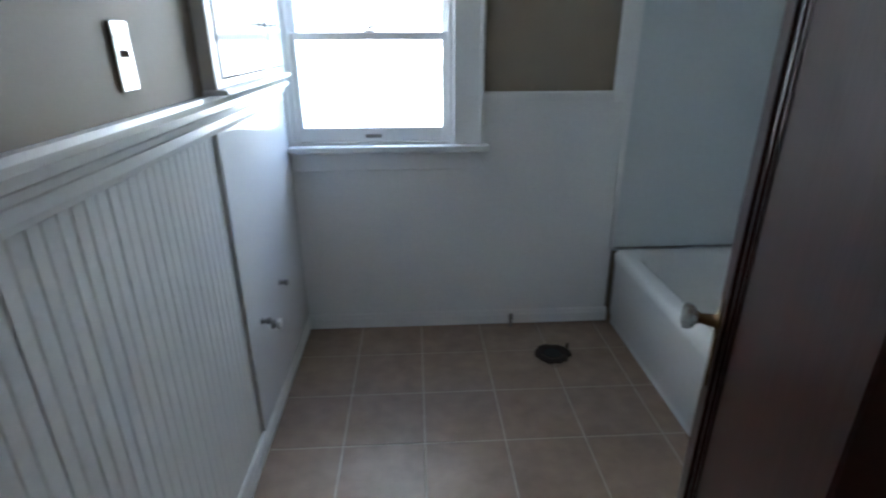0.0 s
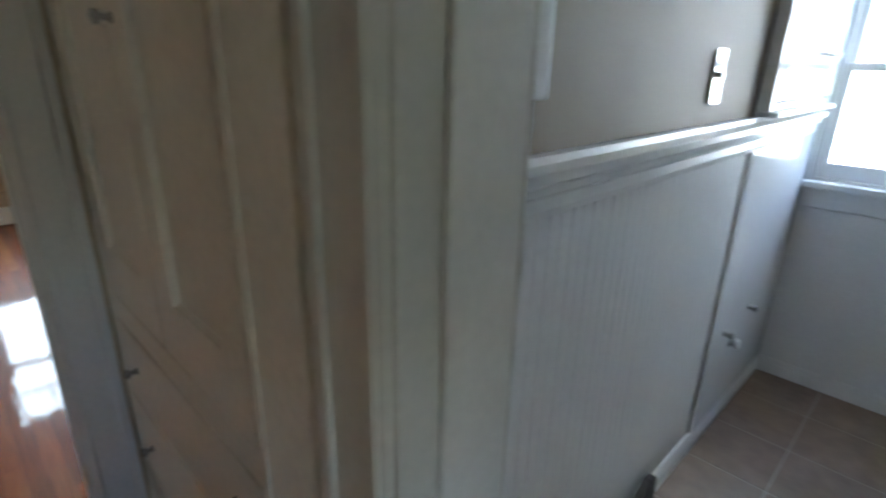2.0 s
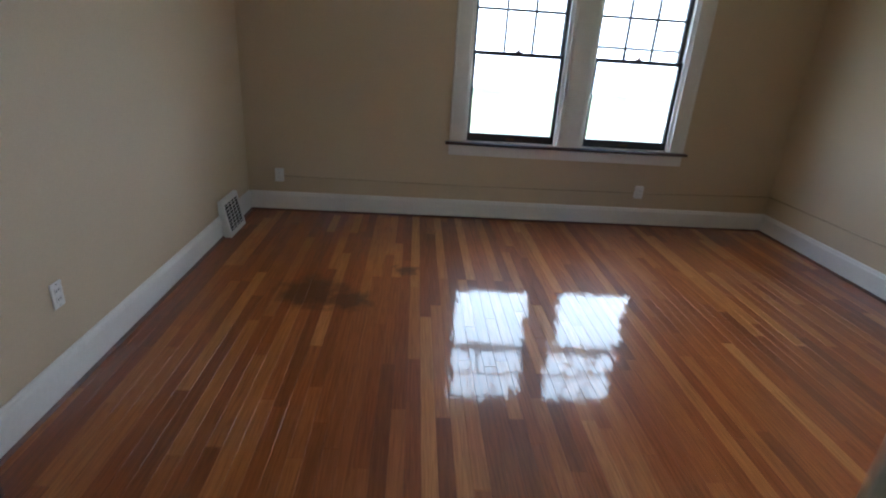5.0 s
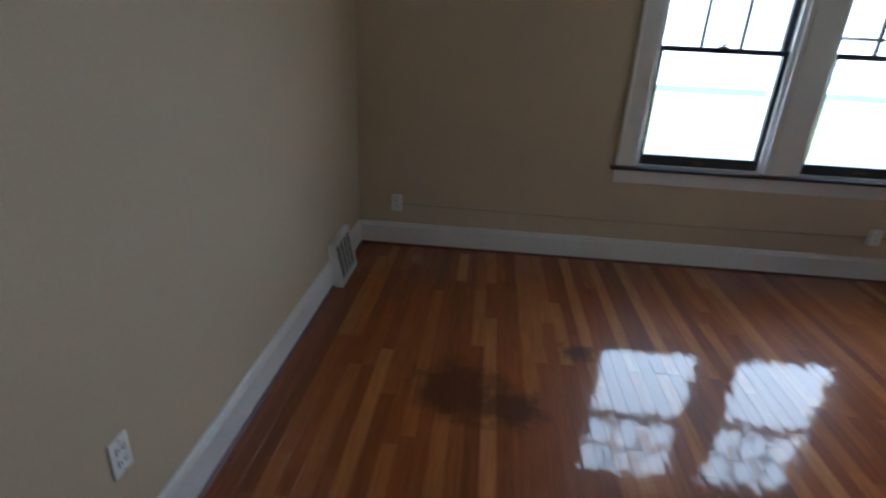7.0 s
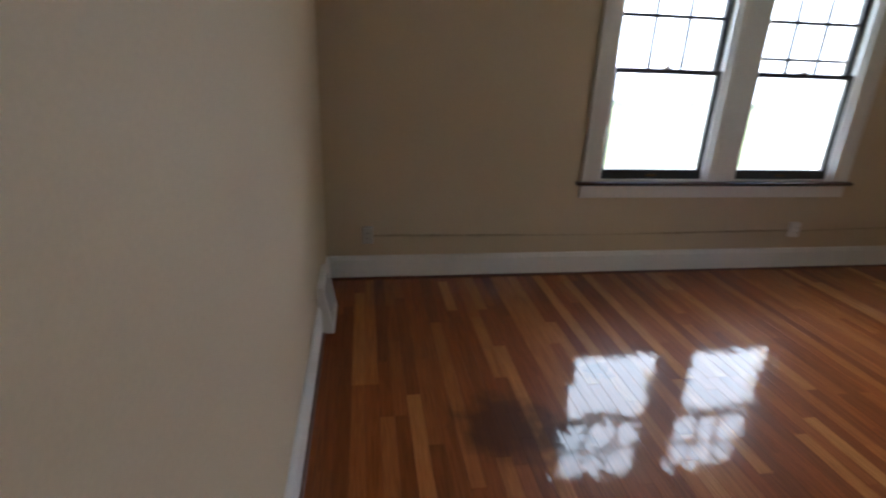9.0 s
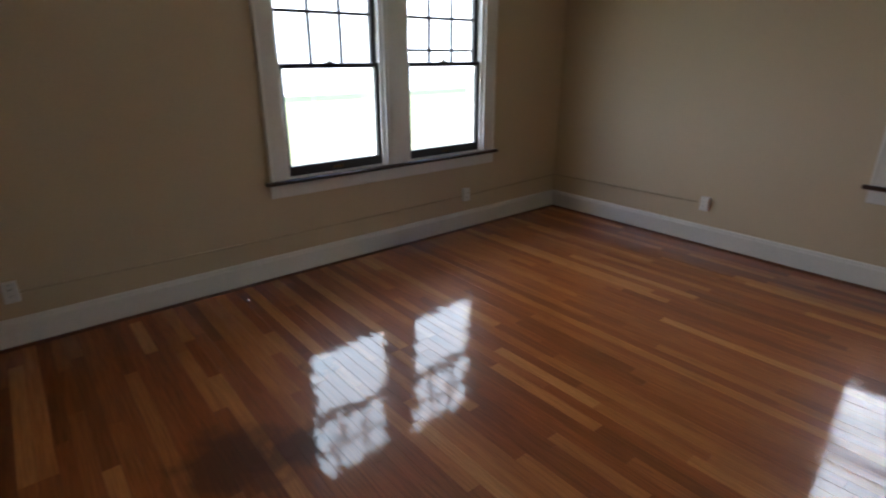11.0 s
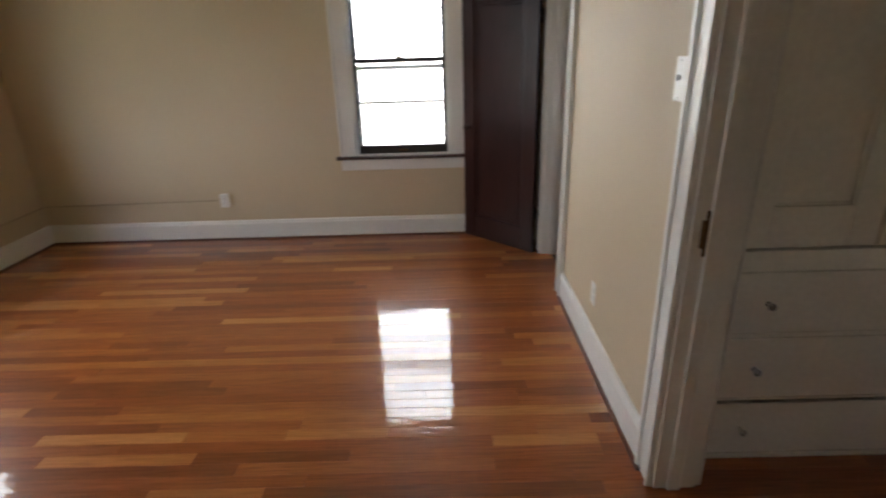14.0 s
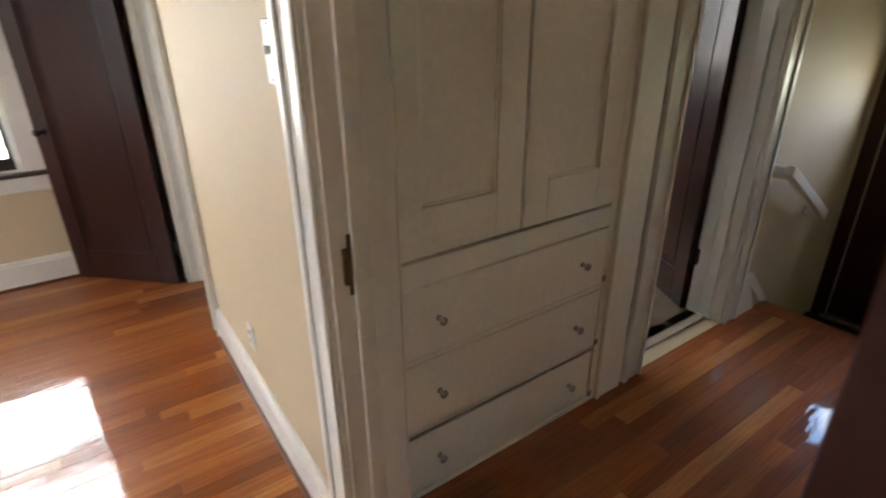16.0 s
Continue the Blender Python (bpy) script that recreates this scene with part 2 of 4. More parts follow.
def structure(name, bm, mat, label, category):
    return tagged(part(name, bm, mat), label, category, kind="structure")


def thing(name, m, label, category, group=""):
    ob = new(name)
    ob.empty_display_size = 0.1
    ob.matrix_world = m
    return tagged(ob, label, category, group)


def wall_boxes(bm, axis, a0, a1, t0, t1, z0, z1, holes=()):
    """A wall along x or y from a0 to a1, between t0 and t1 across, with holes (a, b, low, high)."""
    cuts = sorted({a0, a1, *[h[0] for h in holes], *[h[1] for h in holes]})
    for a, b in zip(cuts, cuts[1:]):
        z = z0
        for h in sorted((h for h in holes if h[0] <= a and h[1] >= b), key=lambda h: h[2]):
            if h[2] > z:
                box(bm, *((a, b, t0, t1) if axis == "x" else (t0, t1, a, b)), z, h[2])
            z = h[3]
        if z < z1:
            box(bm, *((a, b, t0, t1) if axis == "x" else (t0, t1, a, b)), z, z1)
    bmesh.ops.remove_doubles(bm, verts=bm.verts, dist=0.0005)


# ---------------------------------------------------------------- the shell
XW, XE, YS, YN, H = -6.38, -2.05, -2.13, 2.80, 2.6
BX0, BX1, BY0, BY1 = -0.72, 1.78, 0.20, 2.69
DOOR_S, DOOR_N = -1.10, -0.125          # bedroom doorway
CL_S, CL_N = 1.55, 2.25                # closet doorway
BD_W, BD_E = -0.56, 0.20               # bathroom doorway
DOOR_H = 2.04

bm = bmesh.new()
wall_boxes(bm, "y", YS - 0.2, YN + 0.2, XW - 0.2, XW, -0.1, H, [(-0.20, 0.66, 0.70, 2.24), (0.865, 1.715, 0.70, 2.24)])
structure("wall_west", bm, TAN, "tan painted bedroom wall with two windows", "wall")
bm = bmesh.new()
wall_boxes(bm, "x", XW, XE, YN, YN + 0.2, -0.1, H, [(-3.565, -2.745, 0.70, 2.24)])
structure("wall_north", bm, TAN, "tan painted bedroom wall with one window", "wall")
bm = bmesh.new()
wall_boxes(bm, "x", XW, 1.9, YS - 0.15, YS, -1.2, H)
structure("wall_south", bm, TAN, "plain tan painted bedroom wall", "wall")
bm = bmesh.new()
wall_boxes(bm, "y", YS, YN + 0.2, XE, XE + 0.15, -0.1, H, [(DOOR_S, DOOR_N, -0.1, DOOR_H), (CL_S, CL_N, -0.1, DOOR_H)])
structure("wall_east", bm, TAN, "tan painted wall between bedroom and hall", "wall")
bm = bmesh.new()
wall_boxes(bm, "x", XE + 0.15, 1.9, 0.012, BY0, -1.2, H, [(-1.87, -0.86, -1.2, 2.12), (BD_W, BD_E, 0, DOOR_H)])
structure("wall_hall", bm, TAN, "tan painted hall wall beside the stairs", "wall")
bm = bmesh.new()
wall_boxes(bm, "x", XE + 0.15, 0.45, -1.62, -1.5, -0.1, H)
wall_boxes(bm, "x", 0.45, 1.9, -1.02, -0.9, -1.2, H)
wall_boxes(bm, "y", -1.5, -0.9, 0.45, 0.57, -1.2, H)
structure("wall_hall_south", bm, TAN, "tan painted hall wall", "wall")
bm = bmesh.new()
wall_boxes(bm, "y", -0.9, 0.012, 1.42, 1.57, -1.2, H, [(-0.88, -0.10, -0.34, 1.78)])
structure("wall_stair_end", bm, TAN, "tan wall at the foot of the stairs", "wall")
bm = bmesh.new()
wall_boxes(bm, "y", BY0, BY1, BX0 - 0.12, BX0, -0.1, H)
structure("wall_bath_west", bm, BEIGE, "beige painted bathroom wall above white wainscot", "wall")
bm = bmesh.new()
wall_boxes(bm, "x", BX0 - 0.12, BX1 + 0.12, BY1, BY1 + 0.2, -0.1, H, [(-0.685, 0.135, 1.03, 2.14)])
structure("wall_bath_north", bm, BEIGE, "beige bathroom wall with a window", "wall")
bm = bmesh.new()
wall_boxes(bm, "y", BY0, BY1, BX1, BX1 + 0.12, -0.1, H)
wall_boxes(bm, "x", 1.02, BX1, 1.06, 1.16, -0.1, H)
structure("wall_bath_east", bm, SURROUND, "pale bathroom wall behind the tub", "wall")
# closet behind the open dark door
bm = bmesh.new()
wall_boxes(bm, "x", XE + 0.15, -0.84, 1.2, 1.3, -0.1, H)
wall_boxes(bm, "x", XE + 0.15, -0.84, 2.89, 3.0, -0.1, H)
structure("wall_closet", bm, TAN, "plain closet walls", "wall")
bm = bmesh.new()
box(bm, XW - 0.2, 2.1, YS - 0.2, 3.1, H, H + 0.12)
structure("ceiling", bm, CEIL, "white plaster ceiling", "ceiling")
bm = bmesh.new()
box(bm, XW, XE + 0.15, YS, YN, -0.12, -0.012)
box(bm, XE + 0.15, 0.55, -1.5, 0.1, -0.12, -0.012)
box(bm, XE + 0.15, -0.84, 1.3, 2.89, -0.12, -0.012)
box(bm, XE + 0.15, -0.84, 0.1, 1.3, -0.12, -0.012)
floor = structure("floor", bm, SUB, "varnished oak strip floor, honey brown with dark stains", "floor")
bm = bmesh.new()
box(bm, BX0, BX1, 0.1, BY1, -0.12, -0.0015)
bath_floor = structure("bath_floor", bm, GROUT, "brown square ceramic tiles with pale grout", "floor")
bm = bmesh.new()
bmesh.ops.create_grid(bm, x_segments=2, y_segments=2, size=600, matrix=Matrix.Translation((0, 0, -2.9)))
structure("ground", bm, GROUND, "grassy ground outside the windows", "ground")


# ---------------------------------------------------------------- trim
def baseboard(name, axis, a, b, t, inward, h=0.175, d=0.022, mat=WHITE, shoe=True):
    bm = bmesh.new()
    s = inward
    prof = [(t, 0.0), (t + s * d, 0.0), (t + s * d, h - 0.03), (t + s * d * 0.75, h - 0.018), (t + s * d * 0.7, h - 0.008), (t + s * d * 0.35, h), (t, h)]
    moulding(bm, prof, axis, a, b)
    ob = structure(name, bm, mat, "white painted wooden baseboard", "baseboard")
    if shoe:
        bm = bmesh.new()
        q = t + s * d
        moulding(bm, [(q, 0.0), (q + s * 0.014, 0.0), (q + s * 0.012, 0.008), (q + s * 0.006, 0.014), (q, 0.016)], axis, a, b)
        part("shoe_mould", bm, SHOE, ob, "dark stained shoe moulding")
    return ob


baseboard("baseboard_west", "y", YS + 0.022, YN - 0.022, XW, 1)
baseboard("baseboard_north", "x", XW, XE, YN, -1)
baseboard("baseboard_south", "x", XW, -5.955, YS, 1)
baseboard("baseboard_south_long", "x", -5.595, XE, YS, 1)
baseboard("baseboard_east", "y", -0.055, CL_S - 0.095, XE, -1)
baseboard("baseboard_east_short", "y", YS + 0.022, DOOR_S - 0.15, XE, -1)
baseboard("baseboard_bath_north", "x", BX0 + 0.02, 1.03, BY1 - 0.006, -1, 0.085, 0.016, BATHWHITE, False)
baseboard("baseboard_bath_west", "y", BY0, BY1 - 0.02, BX0 + 0.014, 1, 0.085, 0.016, BATHWHITE, False)
baseboard("baseboard_hall_south", "x", XE + 0.15, 0.44, -1.5, 1)


def door_casing(name, m, width, height, depth, both=True, w=0.125, label="white painted door casing"):
    """Frame of an opening; local x runs along the wall from 0 to width, y through it from 0 to depth."""
    ob = thing(name, m, label, "door frame")
    ob["kind"] = "structure"
    bm = bmesh.new()
    box(bm, 0, 0.02, -0.004, depth + 0.004, 0, height, 0.002)
    box(bm, 0.02, 0.032, depth * 0.3, depth * 0.62, 0, height, 0.003)
    part("jamb", bm, WHITE, ob)
    bm = bmesh.new()
    box(bm, width - 0.02, width, -0.004, depth + 0.004, 0, height, 0.002)
    box(bm, width - 0.032, width - 0.02, depth * 0.3, depth * 0.62, 0, height, 0.003)
    part("jamb", bm, WHITE, ob)
    bm = bmesh.new()
    box(bm, 0.02, width - 0.02, -0.004, depth + 0.004, height - 0.02, height, 0.002)
    part("head_jamb", bm, WHITE, ob)
    for side in ((-1, 0.0), (1, depth)) if both else ((-1, 0.0),):
        s, y = side
        ya, yb = sorted((y, y + s * 0.02))
        yc, yd = sorted((y + s * 0.02, y + s * 0.03))
        for x0, x1, o in ((-w + 0.012, 0.012, 0), (width - 0.012, width + w - 0.012, 1)):
            bm = bmesh.new()
            box(bm, x0, x1, ya, yb, 0, height + w, 0.003)
            e0, e1 = (x0, x0 + 0.03) if o == 0 else (x1 - 0.03, x1)
            box(bm, e0, e1, yc, yd, 0, height + w, 0.004)
            i0, i1 = (x1 - 0.016, x1) if o == 0 else (x0, x0 + 0.016)
            box(bm, i0, i1, yc, yd - s * 0.0 if s < 0 else yd, 0, height, 0.004)
            part("casing_board", bm, WHITE, ob)
        bm = bmesh.new()
        box(bm, 0.013, width - 0.013, ya, yb, height - 0.01, height + w, 0.003)
        part("head_casing", bm, WHITE, ob)
    return ob


# local x -> world +y, local y -> world +x for the openings of the east wall
EASTWARD = Matrix(((0, 1, 0, 0), (1, 0, 0, 0), (0, 0, 1, 0), (0, 0, 0, 1)))


def flipped(ob):
    """Turns the faces outward again after a mirrored pose has been baked in."""
    for o in ob.children:
        me = o.data
        me.transform(EASTWARD)
        me.flip_normals()


bed_frame = door_casing("door_frame_1", Matrix(), DOOR_N - DOOR_S, DOOR_H, 0.15)
flipped(bed_frame)
bed_frame.matrix_world = Matrix.Translation((XE, DOOR_S, 0))
closet_frame = door_casing("door_frame_2", Matrix(), CL_N - CL_S, DOOR_H, 0.15, both=False, w=0.105)
flipped(closet_frame)
closet_frame.matrix_world = Matrix.Translation((XE, CL_S, 0))
bath_frame = door_casing("door_frame_3", pose(BD_W, 0.012, 0), BD_E - BD_W, DOOR_H, BY0 - 0.012, w=0.125)
# strike plate on the bedroom jamb
bm = bmesh.new()
box(bm, 0.035, 0.075, DOOR_N - DOOR_S - 0.024, DOOR_N - DOOR_S - 0.019, 0.94, 1.09, 0.002)
box(bm, 0.022, 0.036, DOOR_N - DOOR_S - 0.032, DOOR_N - DOOR_S - 0.02, 0.97, 1.06, 0.003)
part("strike_plate", bm, BRASS, bed_frame, "aged brass strike plate")
bm = bmesh.new()
box(bm, 0.05, 0.07, 0.018, 0.024, 0.9, 0.98, 0.002)
part("strike_plate", bm, BRASS, bath_frame, "aged brass strike plate")
bm = bmesh.new()
box(bm, BD_W, BD_E, 0.085, 0.135, -0.004, 0.012, 0.004)
structure("bath_threshold", bm, GROUT, "worn tan threshold of the bathroom", "threshold")


# ---------------------------------------------------------------- windows
def sash(ob, name, x0, x1, y0, y1, z0, z1, mat, cols=1, rows=1, stile=0.05, bottom=0.05, top=0.04):
    bm = bmesh.new()
    box(bm, x0, x0 + stile, y0, y1, z0, z1, 0.003)
    box(bm, x1 - stile, x1, y0, y1, z0, z1, 0.003)
    box(bm, x0 + stile, x1 - stile, y0, y1, z0, z0 + bottom, 0.003)
    box(bm, x0 + stile, x1 - stile, y0, y1, z1 - top, z1, 0.003)
    s = part(name, bm, mat, ob)
    gx0, gx1, gz0, gz1 = x0 + stile, x1 - stile, z0 + bottom, z1 - top
    yc = (y0 + y1) / 2
    for k in range(1, cols):
        bm = bmesh.new()
        c = gx0 + (gx1 - gx0) * k / cols
        box(bm, c - 0.011, c + 0.011, y0 + 0.004, y1 - 0.004, gz0, gz1, 0.003)
        part("muntin", bm, mat, s)
    for k in range(1, rows):
        bm = bmesh.new()
        c = gz0 + (gz1 - gz0) * k / rows
        box(bm, gx0, gx1, y0 + 0.005, y1 - 0.005, c - 0.011, c + 0.011, 0.003)
        part("muntin", bm, mat, s)
    for i in range(cols):
        for j in range(rows):
            bm = bmesh.new()
            a, b = gx0 + (gx1 - gx0) * i / cols, gx0 + (gx1 - gx0) * (i + 1) / cols
            c, d = gz0 + (gz1 - gz0) * j / rows, gz0 + (gz1 - gz0) * (j + 1) / rows
            box(bm, a, b, yc - 0.0015, yc + 0.0015, c, d)
            part("pane", bm, GLASS, s).visible_shadow = False
    return s


def double_hung(ob, x0, x1, z0, z1, meet, mat, cols, rows, frame_mat, hardware):
    """Two sliding sashes in an opening; local y runs outward from the wall's inner face."""
    bm = bmesh.new()
    box(bm, x0, x0 + 0.02, 0.0, 0.2, z0, z1)
    box(bm, x1 - 0.02, x1, 0.0, 0.2, z0, z1)
    box(bm, x0 + 0.02, x1 - 0.02, 0.0, 0.2, z1 - 0.02, z1)
    box(bm, x0 + 0.02, x0 + 0.034, 0.006, 0.03, z0 + 0.02, z1 - 0.02, 0.003)
    box(bm, x1 - 0.034, x1 - 0.02, 0.006, 0.03, z0 + 0.02, z1 - 0.02, 0.003)
    part("window_frame", bm, frame_mat, ob)
    bm = bmesh.new()
    box(bm, x0 + 0.02, x1 - 0.02, 0.03, 0.24, z0, z0 + 0.022, 0.003)
    part("sill", bm, frame_mat, ob)
    a, b = x0 + 0.022, x1 - 0.022
    low = sash(ob, "lower_sash", a, b, 0.032, 0.072, z0 + 0.024, meet + 0.02, mat, 1, 1, 0.04, 0.07, 0.035)
    sash(ob, "upper_sash", a, b, 0.076, 0.114, meet - 0.015, z1 - 0.022, mat, cols, rows, 0.04, 0.035, 0.05)
    c = (a + b) / 2
    bm = bmesh.new()
    box(bm, c - 0.03, c + 0.03, 0.036, 0.068, meet + 0.02, meet + 0.03, 0.003)
    cyl(bm, (c, 0.052, meet + 0.03), (c, 0.052, meet + 0.044), 0.012, 0.009, 12)
    box(bm, c - 0.004, c + 0.034, 0.044, 0.056, meet + 0.038, meet + 0.048, 0.003)
    part("sash_lock", bm, hardware, low, "small metal sash lock")
    bm = bmesh.new()
    box(bm, c - 0.04, c + 0.04, 0.024, 0.032, z0 + 0.044, z0 + 0.062, 0.003)
    part("sash_lift", bm, hardware, low, "small metal lift handle")


def window_trim(ob, x0, x1, z0, z1, mat, stool_mat, cw=0.125, horn=0.035, stool_t=0.022):
    for a, b in ((x0 - cw, x0 + 0.008), (x1 - 0.008, x1 + cw)):
        bm = bmesh.new()
        box(bm, a, b, -0.02, 0.0, z0 + 0.004, z1 + cw, 0.003)
        e = (a, a + 0.022) if a < x0 else (b - 0.022, b)
        box(bm, *e, -0.03, -0.02, z0 + 0.004, z1 + cw, 0.004)
        part("side_casing", bm, mat, ob)
    bm = bmesh.new()
    box(bm, x0 + 0.008, x1 - 0.008, -0.02, 0.0, z1 - 0.008, z1 + cw, 0.003)
    part("head_casing", bm, mat, ob)
    bm = bmesh.new()
    box(bm, x0 - cw - horn, x1 + cw + horn, -0.055, -0.0005, z0 - stool_t, z0 + 0.003, 0.006, 2)
    part("stool", bm, stool_mat, ob, "projecting inner window sill")
    bm = bmesh.new()
    box(bm, x0 - cw, x1 + cw, -0.02, -0.0005, z0 - stool_t - 0.095, z0 - stool_t, 0.003)
    part("apron", bm, mat, ob)


SZ0, SZ1, MEET = 0.715, 2.235, 1.475
# west pair: local x -> world +y, local y -> world -x
west = thing("window_1", pose(XW, 0, 0, 0, 0, 90), "pair of double hung windows, dark sashes in white casing", "window")
west["kind"] = "structure"
window_trim(west, -0.20, 1.715, SZ0, SZ1, WHITE, STOOL)
bm = bmesh.new()
box(bm, 0.652, 0.873, -0.02, 0.0, SZ0 + 0.004, SZ1 - 0.01, 0.003)
box(bm, 0.68, 0.845, -0.026, -0.02, SZ0 + 0.004, SZ1 - 0.01, 0.003)
part("mullion", bm, WHITE, west)
double_hung(west, -0.20, 0.66, SZ0 - 0.012, SZ1, MEET, SASH, 3, 2, WHITE, BRASS)
double_hung(west, 0.865, 1.715, SZ0 - 0.012, SZ1, MEET, SASH, 3, 2, WHITE, BRASS)
north = thing("window_2", pose(0, YN, 0), "double hung window with dark sashes and white casing", "window")
north["kind"] = "structure"
window_trim(north, -3.565, -2.745, SZ0, SZ1, WHITE, STOOL)
double_hung(north, -3.565, -2.745, SZ0 - 0.012, SZ1, MEET, SASH, 1, 1, WHITE, BRASS)
bathwin = thing("window_3", pose(0, BY1, 0), "white double hung bathroom window, closed", "window")
bathwin["kind"] = "structure"
window_trim(bathwin, -0.685, 0.135, 1.045, 2.13, BATHWHITE, BATHWHITE, 0.14, 0.03, 0.03)
double_hung(bathwin, -0.685, 0.135, 1.035, 2.13, 1.555, BATHWHITE, 1, 1, BATHWHITE, STEEL)


for ob, x0, x1, z in ((west, 0.887, 1.693, 1.585), (north, -3.543, -2.767, 1.14)):
    bm = bmesh.new()
    box(bm, x0, x1, 0.15, 0.165, z - 0.012, z + 0.012, 0.002)
    part("storm_rail", bm, STEEL, ob, "grey metal storm sash rail")


bm = bmesh.new()
for a, b, c, d in ((-3.528, -3.503, 0.745, 1.44), (-2.807, -2.782, 0.745, 1.44), (-3.503, -2.807, 1.405, 1.44), (-3.503, -2.807, 0.745, 0.775)):
    box(bm, a, b, 0.135, 0.15, c, d, 0.002)
part("storm_frame", bm, PLASTIC, north, "pale frame of the lower storm sash")


# ---------------------------------------------------------------- doors
def panel_leaf(ob, w, h, t, mat, stile=0.115, bottom=0.2, top=0.12):
    """A leaf with one long sunk panel each side; local x from the hinge, y across the thickness."""
    bm = bmesh.new()
    box(bm, 0, stile, 0, t, 0.01, h, 0.002)
    box(bm, w - stile, w, 0, t, 0.01, h, 0.002)
    box(bm, stile, w - stile, 0, t, 0.01, bottom, 0.002)
    box(bm, stile, w - stile, 0, t, h - top, h, 0.002)
    part("leaf_frame", bm, mat, ob)
    bm = bmesh.new()
    box(bm, stile - 0.005, w - stile + 0.005, t * 0.36, t * 0.64, bottom - 0.005, h - top + 0.005)
    for face, s in ((t * 0.36, -1), (t * 0.64, 1)):
        for inset, wide, rise in ((0.0, 0.02, 0.008), (0.034, 0.012, 0.004)):
            x0, x1, z0, z1 = stile + inset, w - stile - inset, bottom + inset, h - top - inset
            for a, b, c, d in ((x0, x0 + wide, z0, z1), (x1 - wide, x1, z0, z1), (x0 + wide, x1 - wide, z0, z0 + wide), (x0 + wide, x1 - wide, z1 - wide, z1)):
                box(bm, a, b, *sorted((face, face + s * rise)), c, d, rise * 0.45, 2)
    part("panel", bm, mat, ob)
    for z in (0.33, h - 0.25):
        bm = bmesh.new()
        cyl(bm, (-0.006, -0.004, z - 0.045), (-0.006, -0.004, z + 0.045), 0.007, None, 10)
        box(bm, -0.004, 0.0, 0.0, t - 0.008, z - 0.045, z + 0.045)
        part("hinge", bm, IRON, ob, "dark metal butt hinge")


def knob_set(ob, x, t, z, mat):
    for s, y in ((-1, 0.0), (1, t)):
        bm = bmesh.new()
        lathe(bm, [(0.024, 0), (0.024, 0.003), (0.012, 0.006), (0.009, 0.03), (0.013, 0.034)], Matrix.Translation((x, y, z)) @ (pose(0, 0, 0, 90, 0, 0) if s < 0 else pose(0, 0, 0, -90, 0, 0)))
        k = part("knob_shank", bm, BRASS, ob, "aged brass knob shank and rose", True)
        bm = bmesh.new()
        lathe(bm, [(0.010, 0.034), (0.019, 0.039), (0.0235, 0.048), (0.022, 0.056), (0.012, 0.060)], Matrix.Translation((x, y, z)) @ (pose(0, 0, 0, 90, 0, 0) if s < 0 else pose(0, 0, 0, -90, 0, 0)), 12)
        part("knob", bm, mat, k, "faceted glass door knob")
        bm = bmesh.new()
        box(bm, x - 0.02, x + 0.02, *sorted((y, y + s * 0.003)), z - 0.12, z + 0.05, 0.001)
        part("escutcheon", bm, BRASS, ob)


closet_door = thing("door_2", pose(-2.105, 2.265, 0, 0, 0, 135), "dark stained panelled closet door, standing open", "door")
closet_door["kind"] = "structure"
panel_leaf(closet_door, 0.72, 2.0, 0.038, DARK)
bm = bmesh.new()
lathe(bm, [(0.02, 0), (0.02, 0.003), (0.009, 0.006), (0.009, 0.03), (0.022, 0.036), (0.024, 0.05), (0.012, 0.06)], Matrix.Translation((0.66, 0.038, 0.95)) @ pose(0, 0, 0, -90, 0, 0))
part("knob", bm, DARK, closet_door, "small dark round knob", True)
bath_door = thing("door_3", pose(0.175, 0.205, 0, 0, 0, 61.5), "dark stained bathroom door with glass knob, open", "door")
bath_door["kind"] = "structure"
panel_leaf(bath_door, 0.70, 2.0, 0.04, DARK)
knob_set(bath_door, 0.64, 0.04, 1.10, CRYSTAL)
bed_door = thing("door_1", pose(XE - 0.066, DOOR_S + 0.04, 0, 0, 0, -90.5), "dark stained bedroom door folded back against the wall", "door")
bed_door["kind"] = "structure"
panel_leaf(bed_door, 0.83, 2.0, 0.042, DARK)
knob_set(bed_door, 0.77, 0.042, 0.98, CRYSTAL)


# ---------------------------------------------------------------- built-in linen cabinet in the hall
def small_knob(name, ob, x, y, z, mat, label, r=0.014):
    bm = bmesh.new()
    lathe(bm, [(r * 0.75, 0), (r * 0.7, 0.004), (r * 0.42, 0.008), (r * 0.42, 0.016), (r, 0.022), (r * 0.95, 0.03), (r * 0.4, 0.034)], Matrix.Translation((x, y, z)) @ pose(0, 0, 0, 90, 0, 0), 14)
    return part(name, bm, mat, ob, label, True)


cab = thing("linen_cabinet", pose(0, 0, 0), "cream painted built-in linen cabinet with doors and drawers", "cabinet")
CX0, CX1 = -1.83, -0.90
bm = bmesh.new()
box(bm, -1.876, CX0, 0.0, 0.03, 0, 2.14, 0.002)
box(bm, CX1, -0.862, 0.0, 0.03, 0, 2.14, 0.002)
box(bm, -0.862, -0.700, -0.012, 0.011, 0, 2.14, 0.004)
box(bm, -0.862, -0.840, -0.018, -0.012, 0, 2.14, 0.003)
box(bm, -0.700, -0.675, 0.004, 0.011, 0, 2.14, 0.001)
box(bm, CX0, CX1, 0.0, 0.03, 2.0, 2.14, 0.002)
box(bm, CX0, CX1, 0.0, 0.03, 0.815, 0.893, 0.002)
